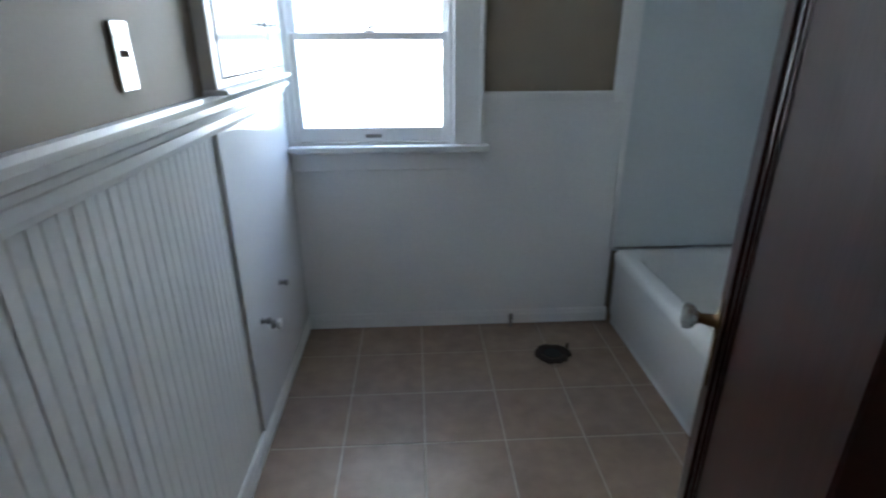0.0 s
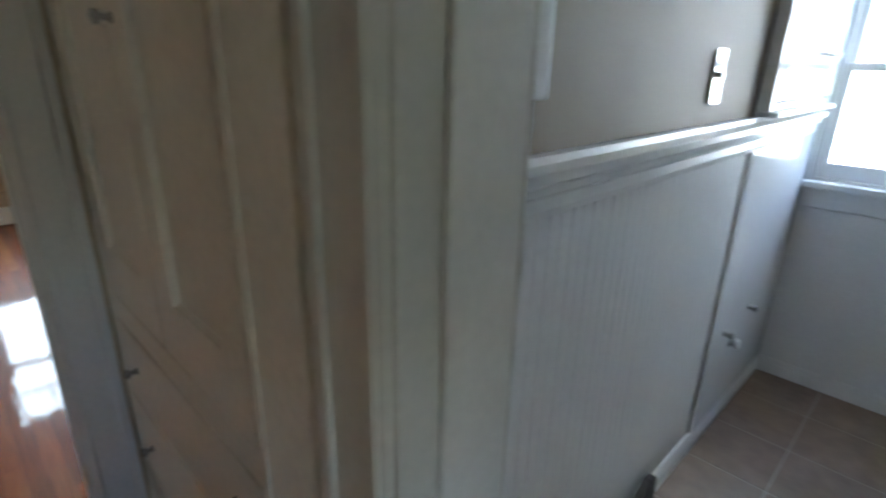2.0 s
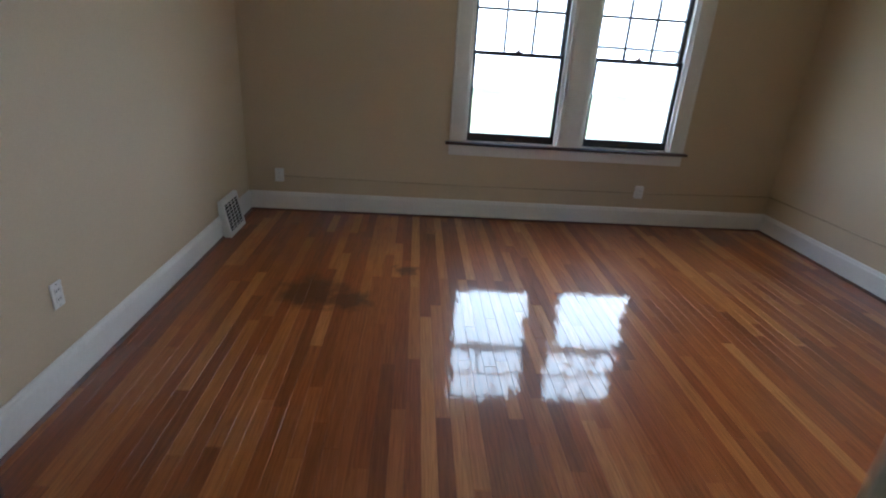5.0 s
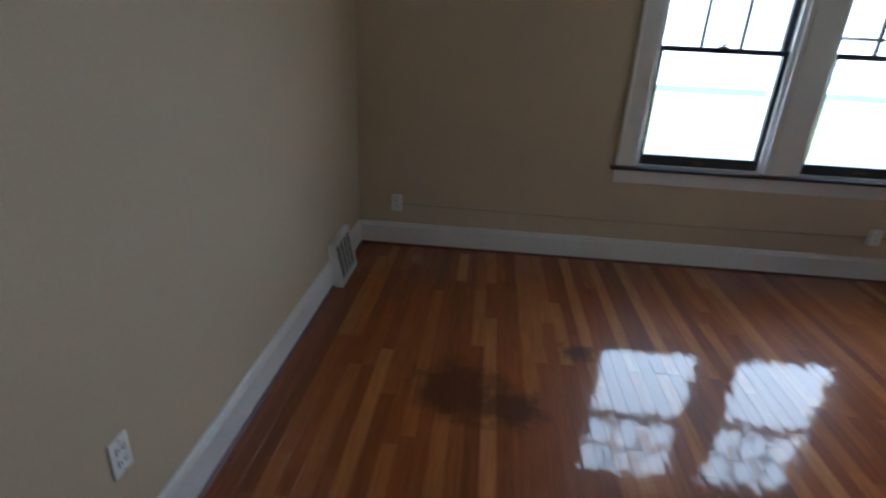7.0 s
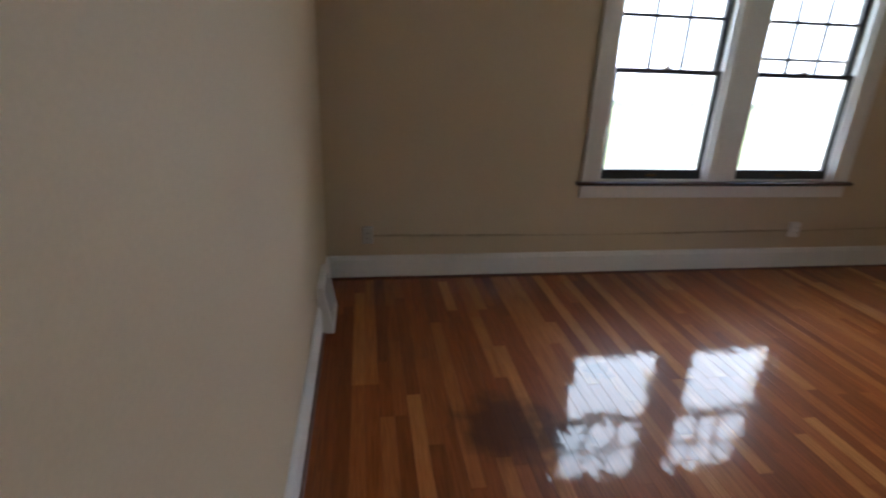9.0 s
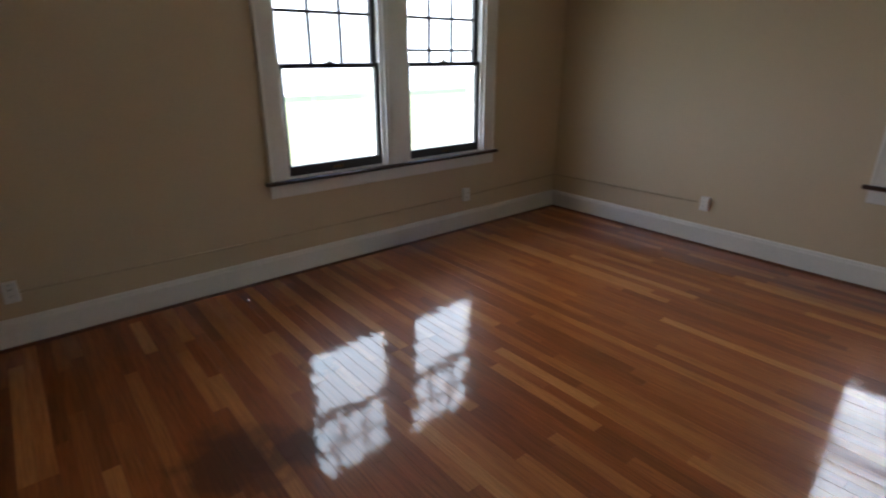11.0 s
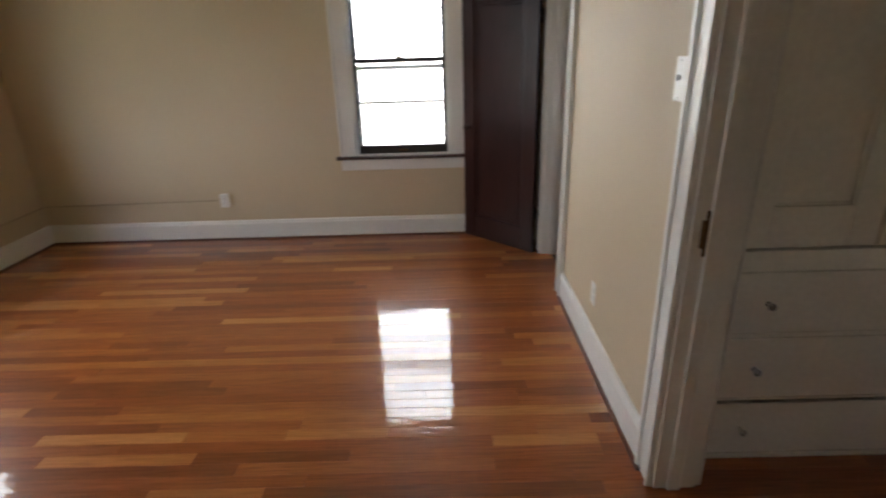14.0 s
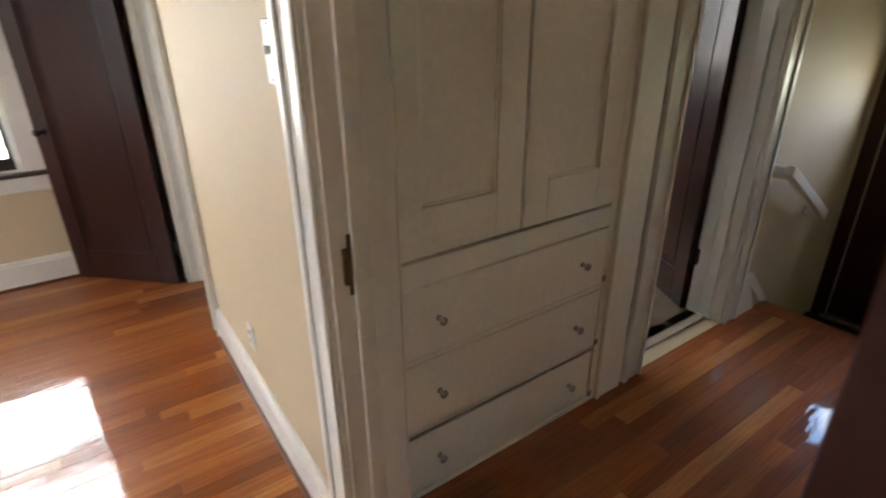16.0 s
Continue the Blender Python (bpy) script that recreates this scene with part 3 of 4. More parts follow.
box(bm, CX0, CX1, 0.0, 0.03, 0.555, 0.572, 0.001)
box(bm, CX0, CX1, 0.0, 0.03, 0.280, 0.290, 0.001)
box(bm, CX0, CX1, 0.0, 0.03, 0.0, 0.022, 0.001)
part("face_frame", bm, CREAM, cab)
bm = bmesh.new()
box(bm, -1.87, -0.86, 0.5, 0.52, 0, 2.12)
box(bm, -1.87, -1.85, 0.03, 0.5, 0, 2.12)
box(bm, -0.88, -0.86, 0.03, 0.5, 0, 2.12)
box(bm, -1.85, -0.88, 0.03, 0.5, 0.0, 0.02)
box(bm, -1.85, -0.88, 0.03, 0.5, 2.1, 2.12)
part("carcase", bm, CREAM, cab)
for x0, x1, a, b in ((CX0 + 0.005, -1.359, -1.725, -1.46), (-1.347, CX1 - 0.004, -1.245, -1.0)):
    bm = bmesh.new()
    box(bm, x0, a, -0.004, 0.02, 0.906, 1.99, 0.002)
    box(bm, b, x1, -0.004, 0.02, 0.906, 1.99, 0.002)
    box(bm, a, b, -0.004, 0.02, 0.906, 1.05, 0.002)
    box(bm, a, b, -0.004, 0.02, 1.86, 1.992, 0.002)
    box(bm, a - 0.004, b + 0.004, 0.010, 0.018, 1.046, 1.864)
    door = part("door", bm, CREAM, cab)
    bm = bmesh.new()
    for p in ((a, a + 0.01, 1.05, 1.86), (b - 0.01, b, 1.05, 1.86), (a + 0.01, b - 0.01, 1.05, 1.06), (a + 0.01, b - 0.01, 1.85, 1.86)):
        box(bm, p[0], p[1], 0.003, 0.010, p[2], p[3], 0.003)
    part("panel_bead", bm, CREAM, door)
    if x0 > -1.4:
        small_knob("knob", door, -1.315, -0.004, 1.60, CRYSTAL, "small glass cabinet knob")
        bm = bmesh.new()
        box(bm, -1.375, -1.34, -0.012, -0.004, 1.585, 1.615, 0.003)
        part("latch", bm, WHITE, door, "painted cabinet latch")
for z0, z1, out in ((0.576, 0.811, 0.0), (0.294, 0.551, 0.0), (0.026, 0.262, -0.006)):
    bm = bmesh.new()
    box(bm, CX0 + (0.010 if out else 0.004), CX1 - 0.007, -0.004 - out, 0.018 if not out else 0.010, z0, z1, 0.003)
    drawer = part("drawer", bm, CREAM, cab)
    for x in (-1.675, -1.035):
        small_knob("knob", drawer, x, -0.004 - out, (z0 + z1) / 2 + 0.0, CRYSTAL, "small glass drawer knob")
for z in (0.6, 0.31, 0.05):
    bm = bmesh.new()
    box(bm, CX1 - 0.01, CX1 + 0.004, -0.012, -0.004, z - 0.012, z + 0.012, 0.002)
    part("catch", bm, STEEL, cab, "small metal corner catch")



# ---------------------------------------------------------------- electrical plates, cable and vent
def wall_plate(name, m, label, kind, mat=PLASTIC, w=0.072, h=0.116, d=0.007):
    """A cover plate; local x along the wall, -y into the room, z up, centred."""
    ob = thing(name, m, label, kind)
    bm = bmesh.new()
    box(bm, -w / 2, w / 2, -d, 0, -h / 2, h / 2, min(0.004, d * 0.5), 2)
    part("cover_plate", bm, mat, ob)
    if "outlet" in name:
        for z in (-0.02, 0.02):
            bm = bmesh.new()
            box(bm, -0.017, 0.017, -d - 0.002, -d, z - 0.014, z + 0.014, 0.003)
            r = part("receptacle", bm, mat, ob)
            for x in (-0.007, 0.007):
                bm = bmesh.new()
                box(bm, x - 0.0012, x + 0.0012, -d - 0.0032, -d - 0.002, z - 0.004, z + 0.007)
                part("slot", bm, BLACK, r)
    else:
        bm = bmesh.new()
        box(bm, -0.005, 0.005, -d - 0.012, -d, -0.004, 0.014, 0.002)
        part("toggle", bm, mat, ob)
    for z in (-h * 0.42, h * 0.42):
        bm = bmesh.new()
        cyl(bm, (0, -d, z), (0, -d - 0.0015, z), 0.003, None, 8)
        part("screw", bm, STEEL, ob)
    return ob


wall_plate("surface_outlet", pose(XW + 0.001, -1.84, 0.335, 0, 0, 90), "white surface-mounted outlet box above the baseboard", "outlet", d=0.04)
wall_plate("surface_outlet", pose(XW + 0.001, 1.50, 0.335, 0, 0, 90), "white surface-mounted outlet box under the windows", "outlet", d=0.04)
wall_plate("surface_outlet", pose(-4.745, YN - 0.001, 0.365), "white surface-mounted outlet box beside the corner", "outlet", d=0.04)
wall_plate("outlet", pose(-3.73, YS + 0.001, 0.44, 0, 0, 180), "white outlet on the plain bedroom wall", "outlet")
wall_plate("outlet", pose(XE - 0.001, 0.78, 0.36, 0, 0, -90), "white outlet between the two doorways", "outlet")
wall_plate("light_switch", pose(XE - 0.001, 0.07, 1.455, 0, 0, -90), "pale marbled light switch plate beside the doorway", "light switch", h=0.135)
wall_plate("light_switch", pose(BX0 + 0.001, 1.315, 1.515, 0, 0, 90), "polished chrome switch plate on the bathroom wall", "light switch", CHROME, 0.072, 0.15, 0.008)


def cable(name, pts, r, mat, label):
    cu = bpy.data.curves.new(name, "CURVE")
    cu.dimensions = "3D"
    sp = cu.splines.new("POLY")
    sp.points.add(len(pts) - 1)
    for p, q in zip(sp.points, pts):
        p.co = (*q, 1)
    cu.bevel_depth, cu.bevel_resolution = r, 2
    cu.materials.append(mat)
    return tagged(new(name, cu), label, "cable")


run = [(XW + 0.009, y, 0.325 - 0.012 * math.sin((y + 1.8) / 3.3 * math.pi)) for y in np.linspace(-1.80, 1.46, 20)]
cable("cable_west", run, 0.007, CABLE, "thin painted surface cable along the wall")
run = [(XW + 0.009, y, 0.32 + 0.02 * (y - 1.54)) for y in np.linspace(1.54, YN - 0.009, 6)]
run += [(x, YN - 0.009, 0.345 + 0.012 * (x - XW)) for x in np.linspace(XW + 0.01, -4.82, 8)]
cable("cable_corner", run, 0.007, CABLE, "thin painted surface cable round the corner")

def slope(bm):
    """The register's face leans back: its foot stands further out than its top."""
    for v in bm.verts:
        if v.co.y < -0.02:
            v.co.y -= 0.055 * (1 - v.co.z / 0.29)
    return bm


vent = thing("wall_register", pose(-5.775, YS + 0.001, 0, 0, 0, 180), "white metal floor-level wall register", "vent")
bm = bmesh.new()
w, h = 0.36, 0.29
box(bm, -w / 2, -w / 2 + 0.035, -0.034, 0, 0.0, h, 0.004)
box(bm, w / 2 - 0.035, w / 2, -0.034, 0, 0.0, h, 0.004)
box(bm, -w / 2 + 0.035, w / 2 - 0.035, -0.034, 0, 0.0, 0.04, 0.004)
box(bm, -w / 2 + 0.035, w / 2 - 0.035, -0.034, 0, h - 0.04, h, 0.004)
part("frame", slope(bm), WHITE, vent)
# solid black sheet for the shade behind the louvres
bm = bmesh.new()
box(bm, -w / 2 + 0.03, w / 2 - 0.03, -0.030, -0.006, 0.035, h - 0.035)
part("backing", slope(bm), BLACK, vent)
for k in range(8):
    bm = bmesh.new()
    z = 0.054 + k * 0.026
    box(bm, -w / 2 + 0.035, w / 2 - 0.035, -0.033, -0.030, z - 0.002, z + 0.002)
    part("louvre", slope(bm), WHITE, vent)
for k in range(1, 4):
    bm = bmesh.new()
    x = -w / 2 + 0.035 + k * (w - 0.07) / 4
    box(bm, x - 0.004, x + 0.004, -0.0335, -0.03, 0.04, h - 0.04, 0.001)
    part("louvre_post", slope(bm), WHITE, vent)


# ---------------------------------------------------------------- stairs at the end of the hall
stairs = thing("stairs", pose(0.61, 0, 0), "dark wooden stairs going down from the hall", "stairs")
bm = bmesh.new()
box(bm, -0.11, 0.03, -0.9, 0.005, -0.03, 0.003, 0.008, 2)
part("nosing", bm, FLOOR, stairs, "worn oak nosing at the stair head")
for k in range(2):
    bm = bmesh.new()
    box(bm, 0.0 + 0.27 * k, 0.02 + 0.27 * k, -0.9, 0.005, -0.17 * (k + 1), -0.03 - 0.17 * k + 0.001)
    part("riser", bm, DARK, stairs)
    bm = bmesh.new()
    box(bm, 0.02 + 0.27 * k, (0.31 + 0.27 * k) if k < 1 else 0.81, -0.9, 0.005, -0.17 * (k + 1) - 0.03, -0.17 * (k + 1), 0.006)
    part("tread", bm, DARK, stairs)
bm = bmesh.new()
v = [bm.verts.new(p) for p in ((0.315, 0.011, 0.0), (0.50, 0.011, 0.0), (0.41, 0.011, 0.17), (0.60, 0.011, 0.005), (0.66, 0.011, 0.005), (0.40, 0.011, 0.25), (0.315, 0.011, 0.22))]
f = bm.faces.new(v)
r = bmesh.ops.extrude_face_region(bm, geom=[f])
bmesh.ops.translate(bm, verts=[x for x in r["geom"] if isinstance(x, bmesh.types.BMVert)], vec=(0, -0.02, 0))
bmesh.ops.recalc_face_normals(bm, faces=bm.faces)
structure("stair_skirt", bm, WHITE, "short white skirting board cut at the stair head", "trim")

rail = thing("handrail", pose(0, 0, 0), "short pale painted handrail on the stair wall", "handrail")
bm = bmesh.new()
a, b = Vector((0.35, -0.07, 0.84)), Vector((0.95, -0.07, 0.49))
m = Matrix.Translation((a + b) / 2) @ (b - a).to_track_quat("X", "Z").to_matrix().to_4x4()
L = (b - a).length
box(bm, -L / 2, L / 2, -0.022, 0.022, -0.03, 0.03, 0.01, 2)
bm.transform(m)
part("rail", bm, CREAM, rail)
for p in (a.lerp(b, 0.06), a.lerp(b, 0.94)):
    bm = bmesh.new()
    box(bm, p.x - 0.025, p.x + 0.025, p.y, 0.012, p.z - 0.03, p.z + 0.03, 0.004)
    part("bracket", bm, CREAM, rail)

out_door = thing("door_4", pose(1.42, -0.88, -0.34), "dark wooden outer door with a small window", "door")
out_door["kind"] = "structure"
bm = bmesh.new()
box(bm, 0.03, 0.075, 0.0, 0.10, 0, 2.12)
box(bm, 0.03, 0.075, 0.68, 0.78, 0, 2.12)
box(bm, 0.03, 0.075, 0.10, 0.68, 0, 1.37)
box(bm, 0.03, 0.075, 0.10, 0.68, 2.02, 2.12)
for z0, z1 in ((0.2, 0.62), (0.74, 1.22)):
    for a, b, c, d in ((0.16, 0.18, z0, z1), (0.60, 0.62, z0, z1), (0.18, 0.60, z0, z0 + 0.02), (0.18, 0.60, z1 - 0.02, z1)):
        box(bm, 0.02, 0.03, a, b, c, d, 0.004)
part("leaf", bm, DARK, out_door)
bm = bmesh.new()
box(bm, 0.048, 0.054, 0.10, 0.68, 1.37, 2.02)
part("pane", bm, GLASS, out_door).visible_shadow = False
bm = bmesh.new()
box(bm, 0.036, 0.039, 0.102, 0.678, 1.66, 2.018)
cyl(bm, (0.038, 0.102, 1.66), (0.038, 0.678, 1.66), 0.006, None, 10)
part("shade", bm, SHADE, out_door, "grey roller shade drawn half down")
bm = bmesh.new()
box(bm, -0.02, 0.0, -0.016, 0.0, 0, 2.12, 0.003)
box(bm, -0.02, 0.0, 0.78, 0.86, 0, 2.2, 0.003)
box(bm, -0.02, 0.0, -0.016, 0.78, 2.12, 2.2, 0.003)
part("casing", bm, DARK, out_door)
bm = bmesh.new()
box(bm, -0.03, 0.03, -0.016, 0.8, 0.0, 0.03, 0.004)
part("threshold", bm, STEEL, out_door, "pale metal threshold")


# ---------------------------------------------------------------- bathroom
bm = bmesh.new()
box(bm, BX0, BX0 + 0.011, BY0, 1.725, 0.0, 1.27)
wains = structure("wainscot_west", bm, BATHWHITE, "white painted beadboard wainscot", "wainscot")
y = BY0
while y < 1.70:
    bm = bmesh.new()
    e = min(y + 0.083, 1.715)
    box(bm, BX0 + 0.011, BX0 + 0.0142, y + 0.001, e - 0.001, 0.085, 1.27, 0.002)
    box(bm, BX0 + 0.0125, BX0 + 0.0152, (y + e) / 2 - 0.004, (y + e) / 2 + 0.004, 0.085, 1.27, 0.002)
    part("board", bm, BATHWHITE, wains)
    y = e
bm = bmesh.new()
box(bm, BX0 + 0.004, BX0 + 0.026, 1.735, BY1 - 0.004, 0.085, 1.30, 0.003)
structure("access_panel", bm, GLOSSWHITE, "smooth white panel over the basin pipes", "wainscot")
bm = bmesh.new()
x = BX0 + 0.014
moulding(bm, [(x - 0.014, 1.27), (x + 0.012, 1.27), (x + 0.016, 1.285), (x + 0.016, 1.31), (x + 0.026, 1.318), (x + 0.03, 1.335), (x + 0.048, 1.345), (x + 0.05, 1.365), (x + 0.02, 1.372), (x + 0.012, 1.385), (x - 0.014, 1.385)], "y", BY0, 2.64)
structure("chair_rail_west", bm, BATHWHITE, "white moulded chair rail", "trim")
bm = bmesh.new()
box(bm, BX0, BX0 + 0.078, 1.74, 2.645, 1.386, 1.402, 0.004, 2)
structure("cabinet_ledge", bm, BATHWHITE, "white ledge under the wall cabinet", "trim")
# wainscot of the window wall with its cap
bm = bmesh.new()
wall_boxes(bm, "x", BX0 + 0.03, 1.02, BY1 - 0.008, BY1 - 0.0005, 0.0, 1.27, [(-0.825, 0.275, 0.92, 1.27)])
structure("wainscot_north", bm, BATHWHITE, "smooth white painted wainscot under the window", "wainscot")
bm = bmesh.new()
yb = BY1 - 0.0005
moulding(bm, [(yb, 1.255), (yb - 0.012, 1.255), (yb - 0.016, 1.27), (yb - 0.022, 1.278), (yb - 0.026, 1.295), (yb - 0.012, 1.303), (yb, 1.303)], "x", 0.267, 0.925)
structure("chair_rail_north", bm, BATHWHITE, "white moulded chair rail", "trim")
bm = bmesh.new()
box(bm, 0.925, 1.02, BY1 - 0.022, BY1 - 0.0005, 1.25, H, 0.004)
box(bm, 0.995, 1.02, BY1 - 0.03, BY1 - 0.0225, 0.46, H, 0.004)
structure("alcove_trim", bm, BATHWHITE, "white upright trim beside the tub alcove", "trim")
bm = bmesh.new()
box(bm, 1.021, BX1 - 0.001, BY1 - 0.012, BY1 - 0.0005, 0.44, H)
structure("tub_surround", bm, SURROUND, "pale smooth tub surround panel", "wall panel")
bm = bmesh.new()
box(bm, BX0, BD_W - 0.114, BY0, BY0 + 0.008, 0.0, 1.27)
box(bm, BD_E + 0.114, BX1, BY0, BY0 + 0.008, 0.0, 1.27)
structure("wainscot_south", bm, BATHWHITE, "white wainscot beside the door", "wainscot")

# bathtub
tub = thing("bathtub", pose(1.03, 1.16, 0), "white enamelled built-in bathtub", "bathtub")
W_, L_, R_ = BX1 - 1.03 - 0.004, BY1 - 1.16 - 0.014, 0.455
bm = bmesh.new()


def ring(inset, z, rad):
    out = []
    for cx, cy, a0 in ((W_ - inset - rad, L_ - inset - rad, 0), (inset + rad, L_ - inset - rad, 90), (inset + rad, inset + rad, 180), (W_ - inset - rad, inset + rad, 270)):
        for k in range(7):
            a = radians(a0 + 15 * k)
            out.append(bm.verts.new((cx + rad * math.cos(a), cy + rad * math.sin(a), z)))
    return out


levels = [ring(0.02, 0.0, 0.01), ring(0.02, 0.05, 0.01), ring(0.012, 0.06, 0.012), ring(0.008, 0.37, 0.015), ring(0.0, 0.395, 0.02), ring(0.0, 0.43, 0.02), ring(0.008, 0.449, 0.03), ring(0.025, R_, 0.04),
          ring(0.075, R_, 0.10), ring(0.095, R_ - 0.012, 0.12), ring(0.11, 0.36, 0.13), ring(0.15, 0.16, 0.14), ring(0.2, 0.11, 0.13)]
for lo, hi in zip(levels, levels[1:]):
    n = len(lo)
    for k in range(n):
        bm.faces.new((lo[k], lo[(k + 1) % n], hi[(k + 1) % n], hi[k]))
bm.faces.new(levels[-1])
part("tub_shell", bm, TUB, tub, smooth=True)
bm = bmesh.new()
cable_y = BY1 - 0.0135 - 1.16
box(bm, 0.0, W_, cable_y - 0.006, cable_y, R_, R_ + 0.007, 0.002)
part("caulk_line", bm, STEEL, tub, "grey caulk along the wall")
bm = bmesh.new()
lathe(bm, [(0.035, 0), (0.035, 0.006), (0.014, 0.012), (0.014, 0.05), (0.03, 0.055), (0.03, 0.075), (0.012, 0.08)], Matrix.Translation((BX1 - 0.001, 2.42, 0.86)) @ pose(0, 0, 0, 0, -90, 0))
tagged(part("tub_tap", bm, CHROME, None, smooth=True), "chrome tap handle on the tub wall", "tap")

# wall cabinet at the corner
med = thing("medicine_cabinet", pose(BX0, 0, 0), "white glossy recessed wall cabinet with two doors", "cabinet")
bm = bmesh.new()
box(bm, 0.0, 0.045, 1.75, 1.80, 1.402, 2.2, 0.003)
box(bm, 0.0, 0.045, 2.35, 2.42, 1.402, 2.2, 0.003)
box(bm, 0.0, 0.045, 1.80, 2.35, 1.402, 1.43, 0.003)
box(bm, 0.0, 0.045, 2.42, 2.655, 1.402, 1.43, 0.003)
box(bm, 0.0, 0.045, 1.80, 2.655, 2.12, 2.2, 0.003)
box(bm, 0.0, 0.045, 2.655, 2.67, 1.402, 2.2, 0.003)
part("face_frame", bm, GLOSSWHITE, med)
for y0, y1, ky in ((1.805, 2.345, 2.29), (2.425, 2.65, 2.47)):
    bm = bmesh.new()
    box(bm, 0.012, 0.05, y0, y1, 1.434, 2.115, 0.003)
    d = part("door", bm, GLOSSWHITE, med)
    bm = bmesh.new()
    lathe(bm, [(0.012, 0), (0.006, 0.006), (0.006, 0.016), (0.014, 0.022), (0.012, 0.03), (0.004, 0.033)], Matrix.Translation((0.05, ky, 1.60)) @ pose(0, 0, 0, 0, 90, 0), 14)
    part("knob", bm, CHROME, d, "small chrome knob", True)

box_ob = thing("wall_box", pose(BX0, 0.2, 1.49), "small white wall cabinet beside the door", "cabinet")
bm = bmesh.new()
box(bm, 0.001, 0.11, 0.0, 0.15, 0.0, 0.5, 0.006, 2)
part("case", bm, BATHWHITE, box_ob)
bm = bmesh.new()
box(bm, 0.05, 0.09, 0.15, 0.158, 0.02, 0.1, 0.003)
part("latch", bm, CHROME, box_ob, "bright metal latch")


def stub(name, x, y, z, label, mat, r=0.010, out=0.035):
    ob = thing(name, pose(x, y, z), label, "valve")
    bm = bmesh.new()
    lathe(bm, [(r * 1.5, 0), (r * 1.4, 0.004), (r, 0.006), (r, out * 0.6)], pose(0, 0, 0, 0, 90, 0), 14)
    part("flange", bm, STEEL, ob, smooth=True)
    bm = bmesh.new()
    lathe(bm, [(r * 1.1, out * 0.6), (r * 1.5, out * 0.62), (r * 1.5, out), (r * 0.9, out + 0.004)], pose(0, 0, 0, 0, 90, 0), 8)
    part("cap", bm, mat, ob)
    return ob


stub("pipe_stub", BX0 + 0.028, 1.88, 0.51, "capped steel water pipe stub", STEEL)
stub("pipe_stub", BX0 + 0.028, 2.19, 0.53, "capped steel water pipe stub", STEEL)
stub("drain_stub", BX0 + 0.028, 2.01, 0.42, "white plastic drain stub", PLASTIC, 0.016, 0.035)

fl = thing("toilet_flange", pose(0.63, 2.335, 0.0005), "rusty open toilet drain flange in the floor", "drain")
bm = bmesh.new()
random.seed(5)
n = 28
outer = [0.085 + random.uniform(-0.006, 0.007) for _ in range(n)]
rings = []
for sc, z in ((1.0, 0.0), (1.0, 0.006), (0.75, 0.010), (0.62, 0.008), (0.5, 0.002)):
    rings.append([bm.verts.new((outer[k] * sc * 1.1 * math.cos(2 * math.pi * k / n), outer[k] * sc * math.sin(2 * math.pi * k / n), z)) for k in range(n)])
for lo, hi in zip(rings, rings[1:]):
    for k in range(n):
        bm.faces.new((lo[k], lo[(k + 1) % n], hi[(k + 1) % n], hi[k]))
bm.faces.new(rings[-1])
part("ring", bm, RUST, fl)
# black disc painted in place of the pipe's shaded inside
bm = bmesh.new()
cyl(bm, (0, 0, 0.0085), (0, 0, 0.0105), 0.042, None, 20)
part("opening", bm, BLACK, fl, "black disc for the shade inside the open pipe")
bm = bmesh.new()
cyl(bm, (0.085, 0.03, 0), (0.085, 0.03, 0.045), 0.005, None, 8)
part("bolt", bm, RUST, fl)
sup = thing("supply_stub", pose(0.46, BY1 - 0.05, 0), "short capped water supply pipe at the baseboard", "pipe")
bm = bmesh.new()
cyl(bm, (0, 0, 0), (0, 0, 0.05), 0.009, None, 12)
part("pipe", bm, STEEL, sup)
bm = bmesh.new()
cyl(bm, (0, 0, 0.045), (0, 0, 0.075), 0.014, 0.012, 8)
part("cap", bm, STEEL, sup)

stop = thing("floor_register", pose(BX0 + 0.034, 1.0, 0), "dark iron grille leaning at the baseboard", "vent")
bm = bmesh.new()
vs = [bm.verts.new(p) for p in ((0, 0, 0), (0.0, 0.30, 0), (0.0, 0.29, 0.17), (0.0, 0.25, 0.18), (0, 0.0, 0.03))]
f = bm.faces.new(vs)
r = bmesh.ops.extrude_face_region(bm, geom=[f])
bmesh.ops.translate(bm, verts=[q for q in r["geom"] if isinstance(q, bmesh.types.BMVert)], vec=(0.03, 0, 0))
bmesh.ops.recalc_face_normals(bm, faces=bm.faces)
part("plate", bm, IRON, stop)


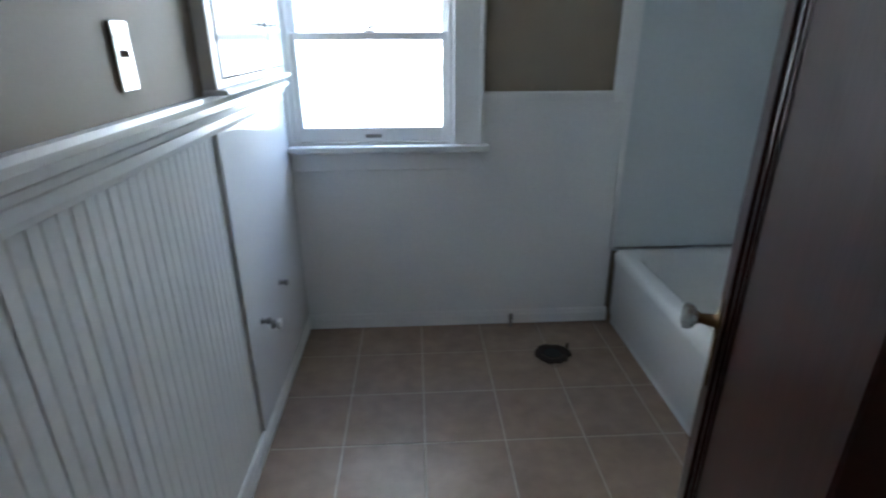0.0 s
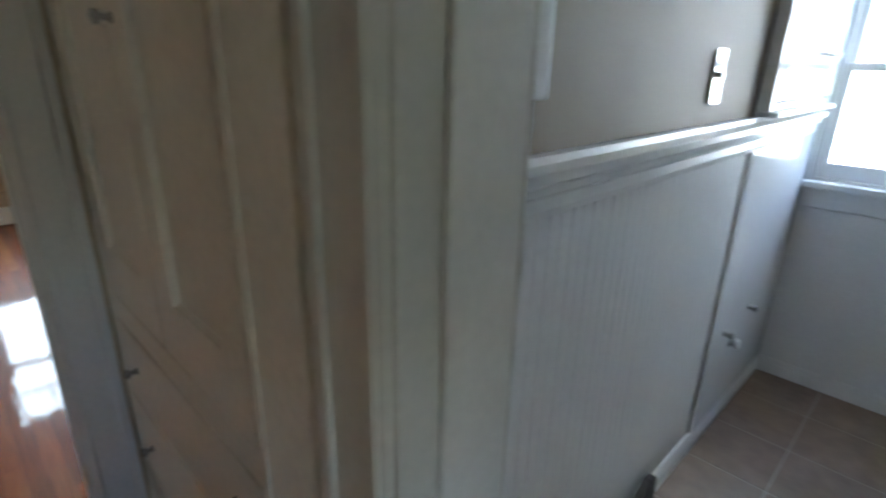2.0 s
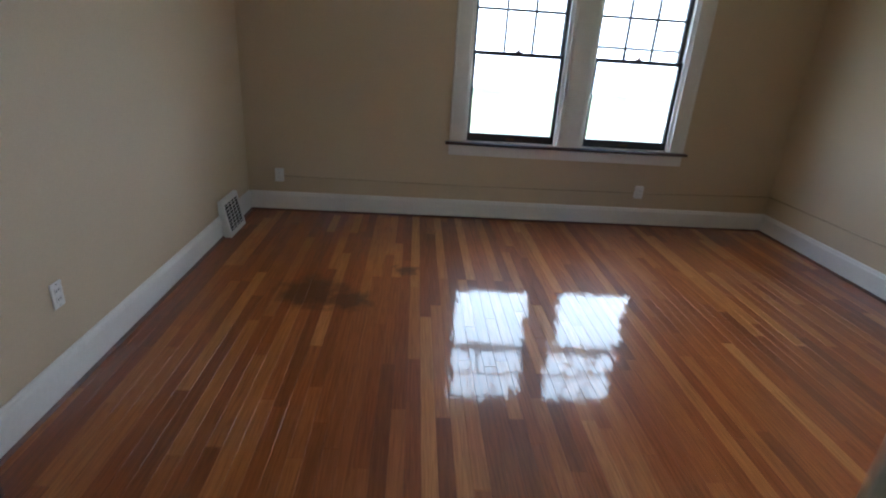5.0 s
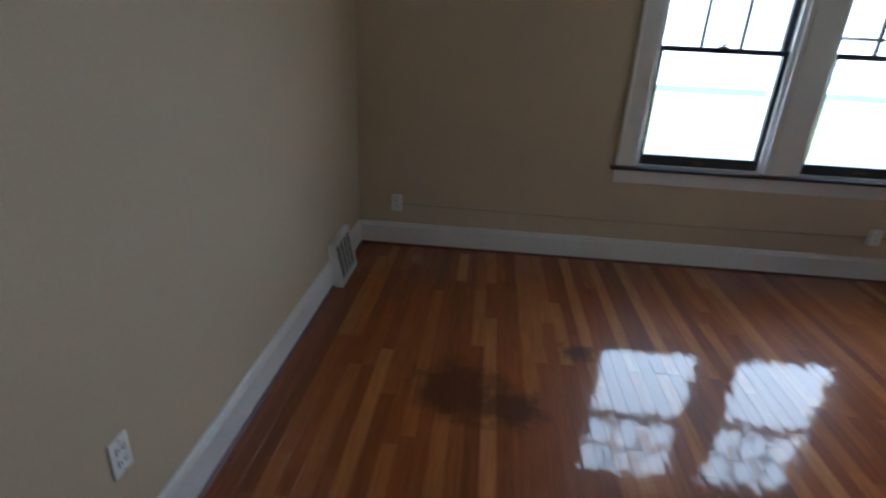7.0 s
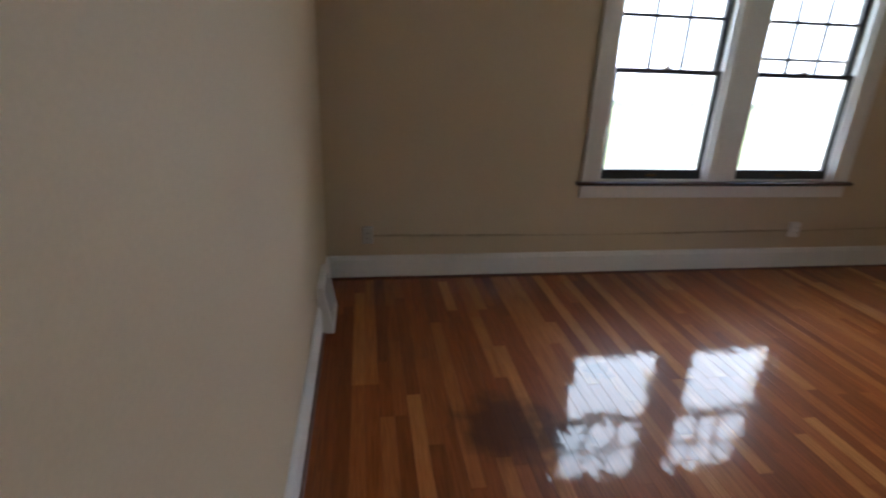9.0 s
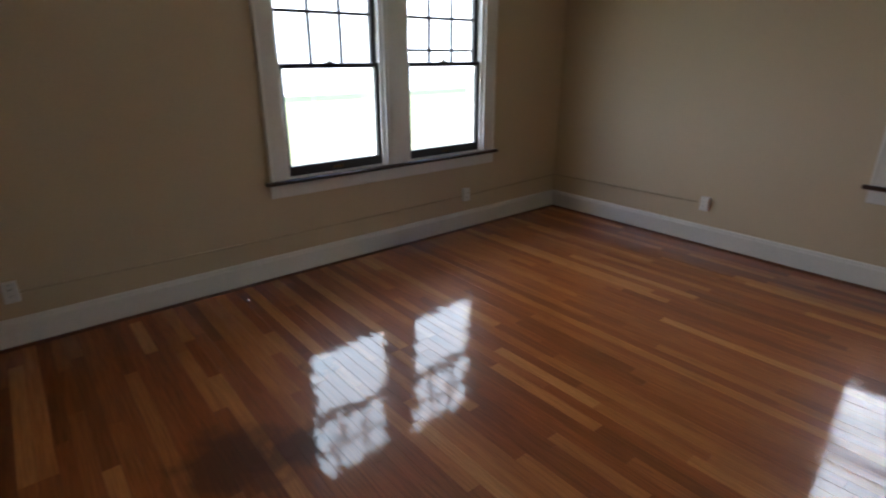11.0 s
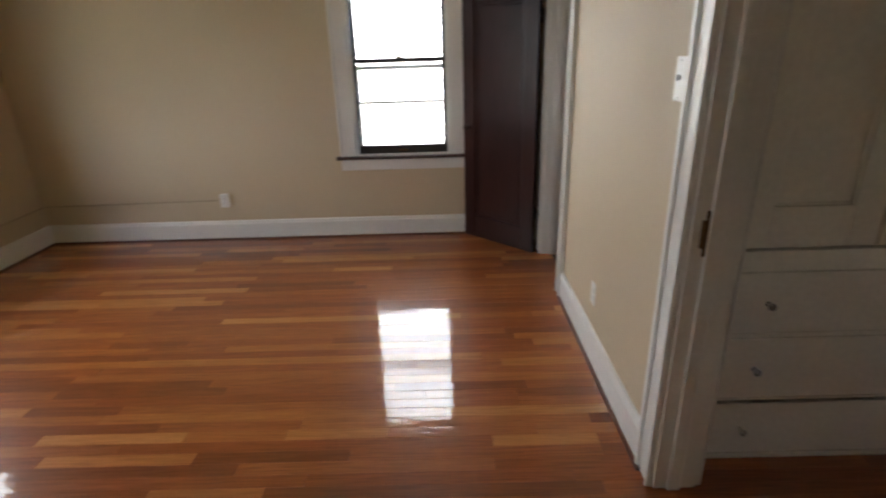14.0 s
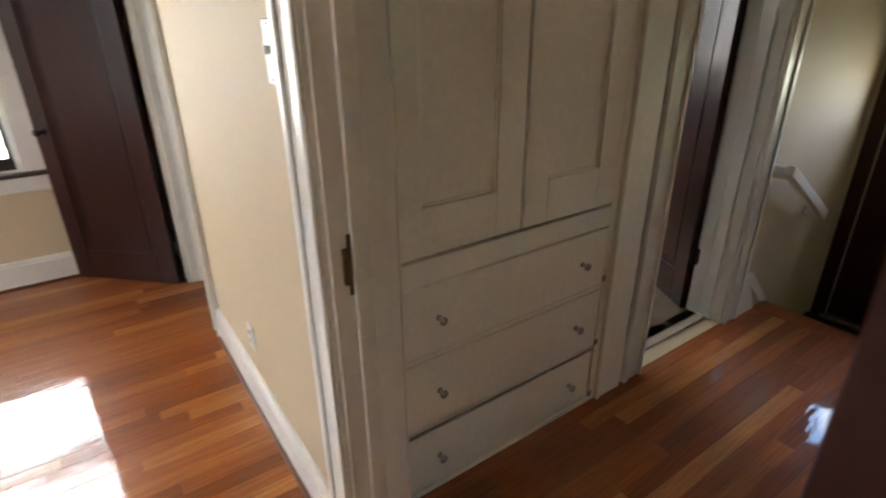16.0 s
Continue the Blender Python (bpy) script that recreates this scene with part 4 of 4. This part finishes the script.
# ---------------------------------------------------------------- outside
def clapboard_house(name, m, w, d, h, label, board=0.13):
    ob = thing(name, m, label, "house")
    bm = bmesh.new()
    box(bm, -w / 2, w / 2, 0, d, 0, h)
    wall = part("wall", bm, SIDING, ob)
    k = 0
    while k * board < h:
        bm = bmesh.new()
        z = k * board
        moulding(bm, [(0.0, z), (-0.03, z), (-0.006, z + board), (0.0, z + board)], "x", -w / 2, w / 2)
        part("board", bm, SIDING, wall)
        k += 1
    bm = bmesh.new()
    v = [bm.verts.new(p) for p in ((-w / 2 - 0.4, -0.5, h), (-w / 2 - 0.4, d + 0.5, h), (-w / 2 - 0.4, d / 2, h + d * 0.35))]
    f = bm.faces.new(v)
    r = bmesh.ops.extrude_face_region(bm, geom=[f])
    bmesh.ops.translate(bm, verts=[q for q in r["geom"] if isinstance(q, bmesh.types.BMVert)], vec=(w + 0.8, 0, 0))
    bmesh.ops.recalc_face_normals(bm, faces=bm.faces)
    part("roof", bm, ROOF, ob)
    return ob


clapboard_house("neighbour_house", pose(-3.5, 6.6, -2.9), 11, 7, 9.6, "white clapboard house seen through the window", 0.2)

# glowing sheet, added to burn out the west windows and light the bedroom
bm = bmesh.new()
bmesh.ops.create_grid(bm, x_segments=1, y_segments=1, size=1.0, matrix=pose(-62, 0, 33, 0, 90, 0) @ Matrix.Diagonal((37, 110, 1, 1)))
structure("backdrop", bm, backdrop_material(), "glowing white sheet added for the bright sky outside", "backdrop")

# ---------------------------------------------------------------- floor pieces
random.seed(11)
for i in range(-1, 8):
    for j in range(-1, 9):
        x0, y1 = -0.39 + 0.335 * (i - 1), 2.385 + 0.33 - 0.33 * j
        x1, y0 = x0 + 0.335, y1 - 0.33
        x0, x1, y0, y1 = max(x0, BX0 + 0.002), min(x1, BX1 - 0.002), max(y0, 0.136), min(y1, BY1 - 0.002)
        if x1 - x0 < 0.03 or y1 - y0 < 0.03:
            continue
        bm = bmesh.new()
        box(bm, x0 + 0.003, x1 - 0.003, y0 + 0.003, y1 - 0.003, -0.004, 0.0, 0.0015)
        part("tile", bm, TILE, bath_floor)

STRIP = 0.0655
cache = {}


def strip_mesh(length):
    key = round(length, 3)
    if key not in cache:
        bm = bmesh.new()
        box(bm, 0, key - 0.0006, 0.0003, STRIP - 0.0003, -0.010, 0.0)
        top = [e for e in bm.edges if all(v.co.z > -0.001 for v in e.verts)]
        bmesh.ops.bevel(bm, geom=top, offset=0.0005, segments=1, affect="EDGES")
        cache[key] = mesh_of("strip", bm, FLOOR)
    return cache[key]


pieces = []
for area in ((XW, XE + 0.075, YS, YN), (XE + 0.075, 0.50, -1.5, 0.09), (XE + 0.15, -0.84, 1.3, 2.89)):
    ax0, ax1, ay0, ay1 = area
    y = ay0
    while y < ay1 - 0.01:
        x = ax0 - random.choice((0.0, 0.2, 0.35, 0.5))
        while x < ax1 - 0.001:
            n = random.choice((0.45, 0.65, 0.85, 1.05, 1.3, 1.6, 1.9))
            a, b = max(x, ax0), min(x + n, ax1)
            if ax1 - b < 0.12:
                b = ax1
            if b - a > 0.02:
                pieces.append((a, b - a, y))
            x = b if b == ax1 else x + n
        y += STRIP
pieces.sort(key=lambda p: math.hypot(p[0] + p[1] / 2 + 3.6, (p[2] + 0.5) * 1.2))
verts, faces = [], []
for k, (x, n, y) in enumerate(pieces):
    m = pose(x, y, random.uniform(-0.0002, 0.0002), random.uniform(-0.32, 0.32), random.uniform(-0.03, 0.03), 0)
    if k < 300:
        ob = new("strip", strip_mesh(n))
        ob.parent = floor
        ob.matrix_world = m
    else:
        me = strip_mesh(n)
        base = len(verts)
        verts.extend([tuple(m @ v.co) for v in me.vertices])
        faces.extend([tuple(base + i for i in p.vertices) for p in me.polygons])
me = bpy.data.meshes.new("floor_strips")
me.from_pydata(verts, [], faces)
me.materials.append(FLOOR)
me.polygons.foreach_set("use_smooth", [False] * len(me.polygons))
rest = new("floor_strips", me)
rest.parent = floor
tagged(rest, kind="stuff")
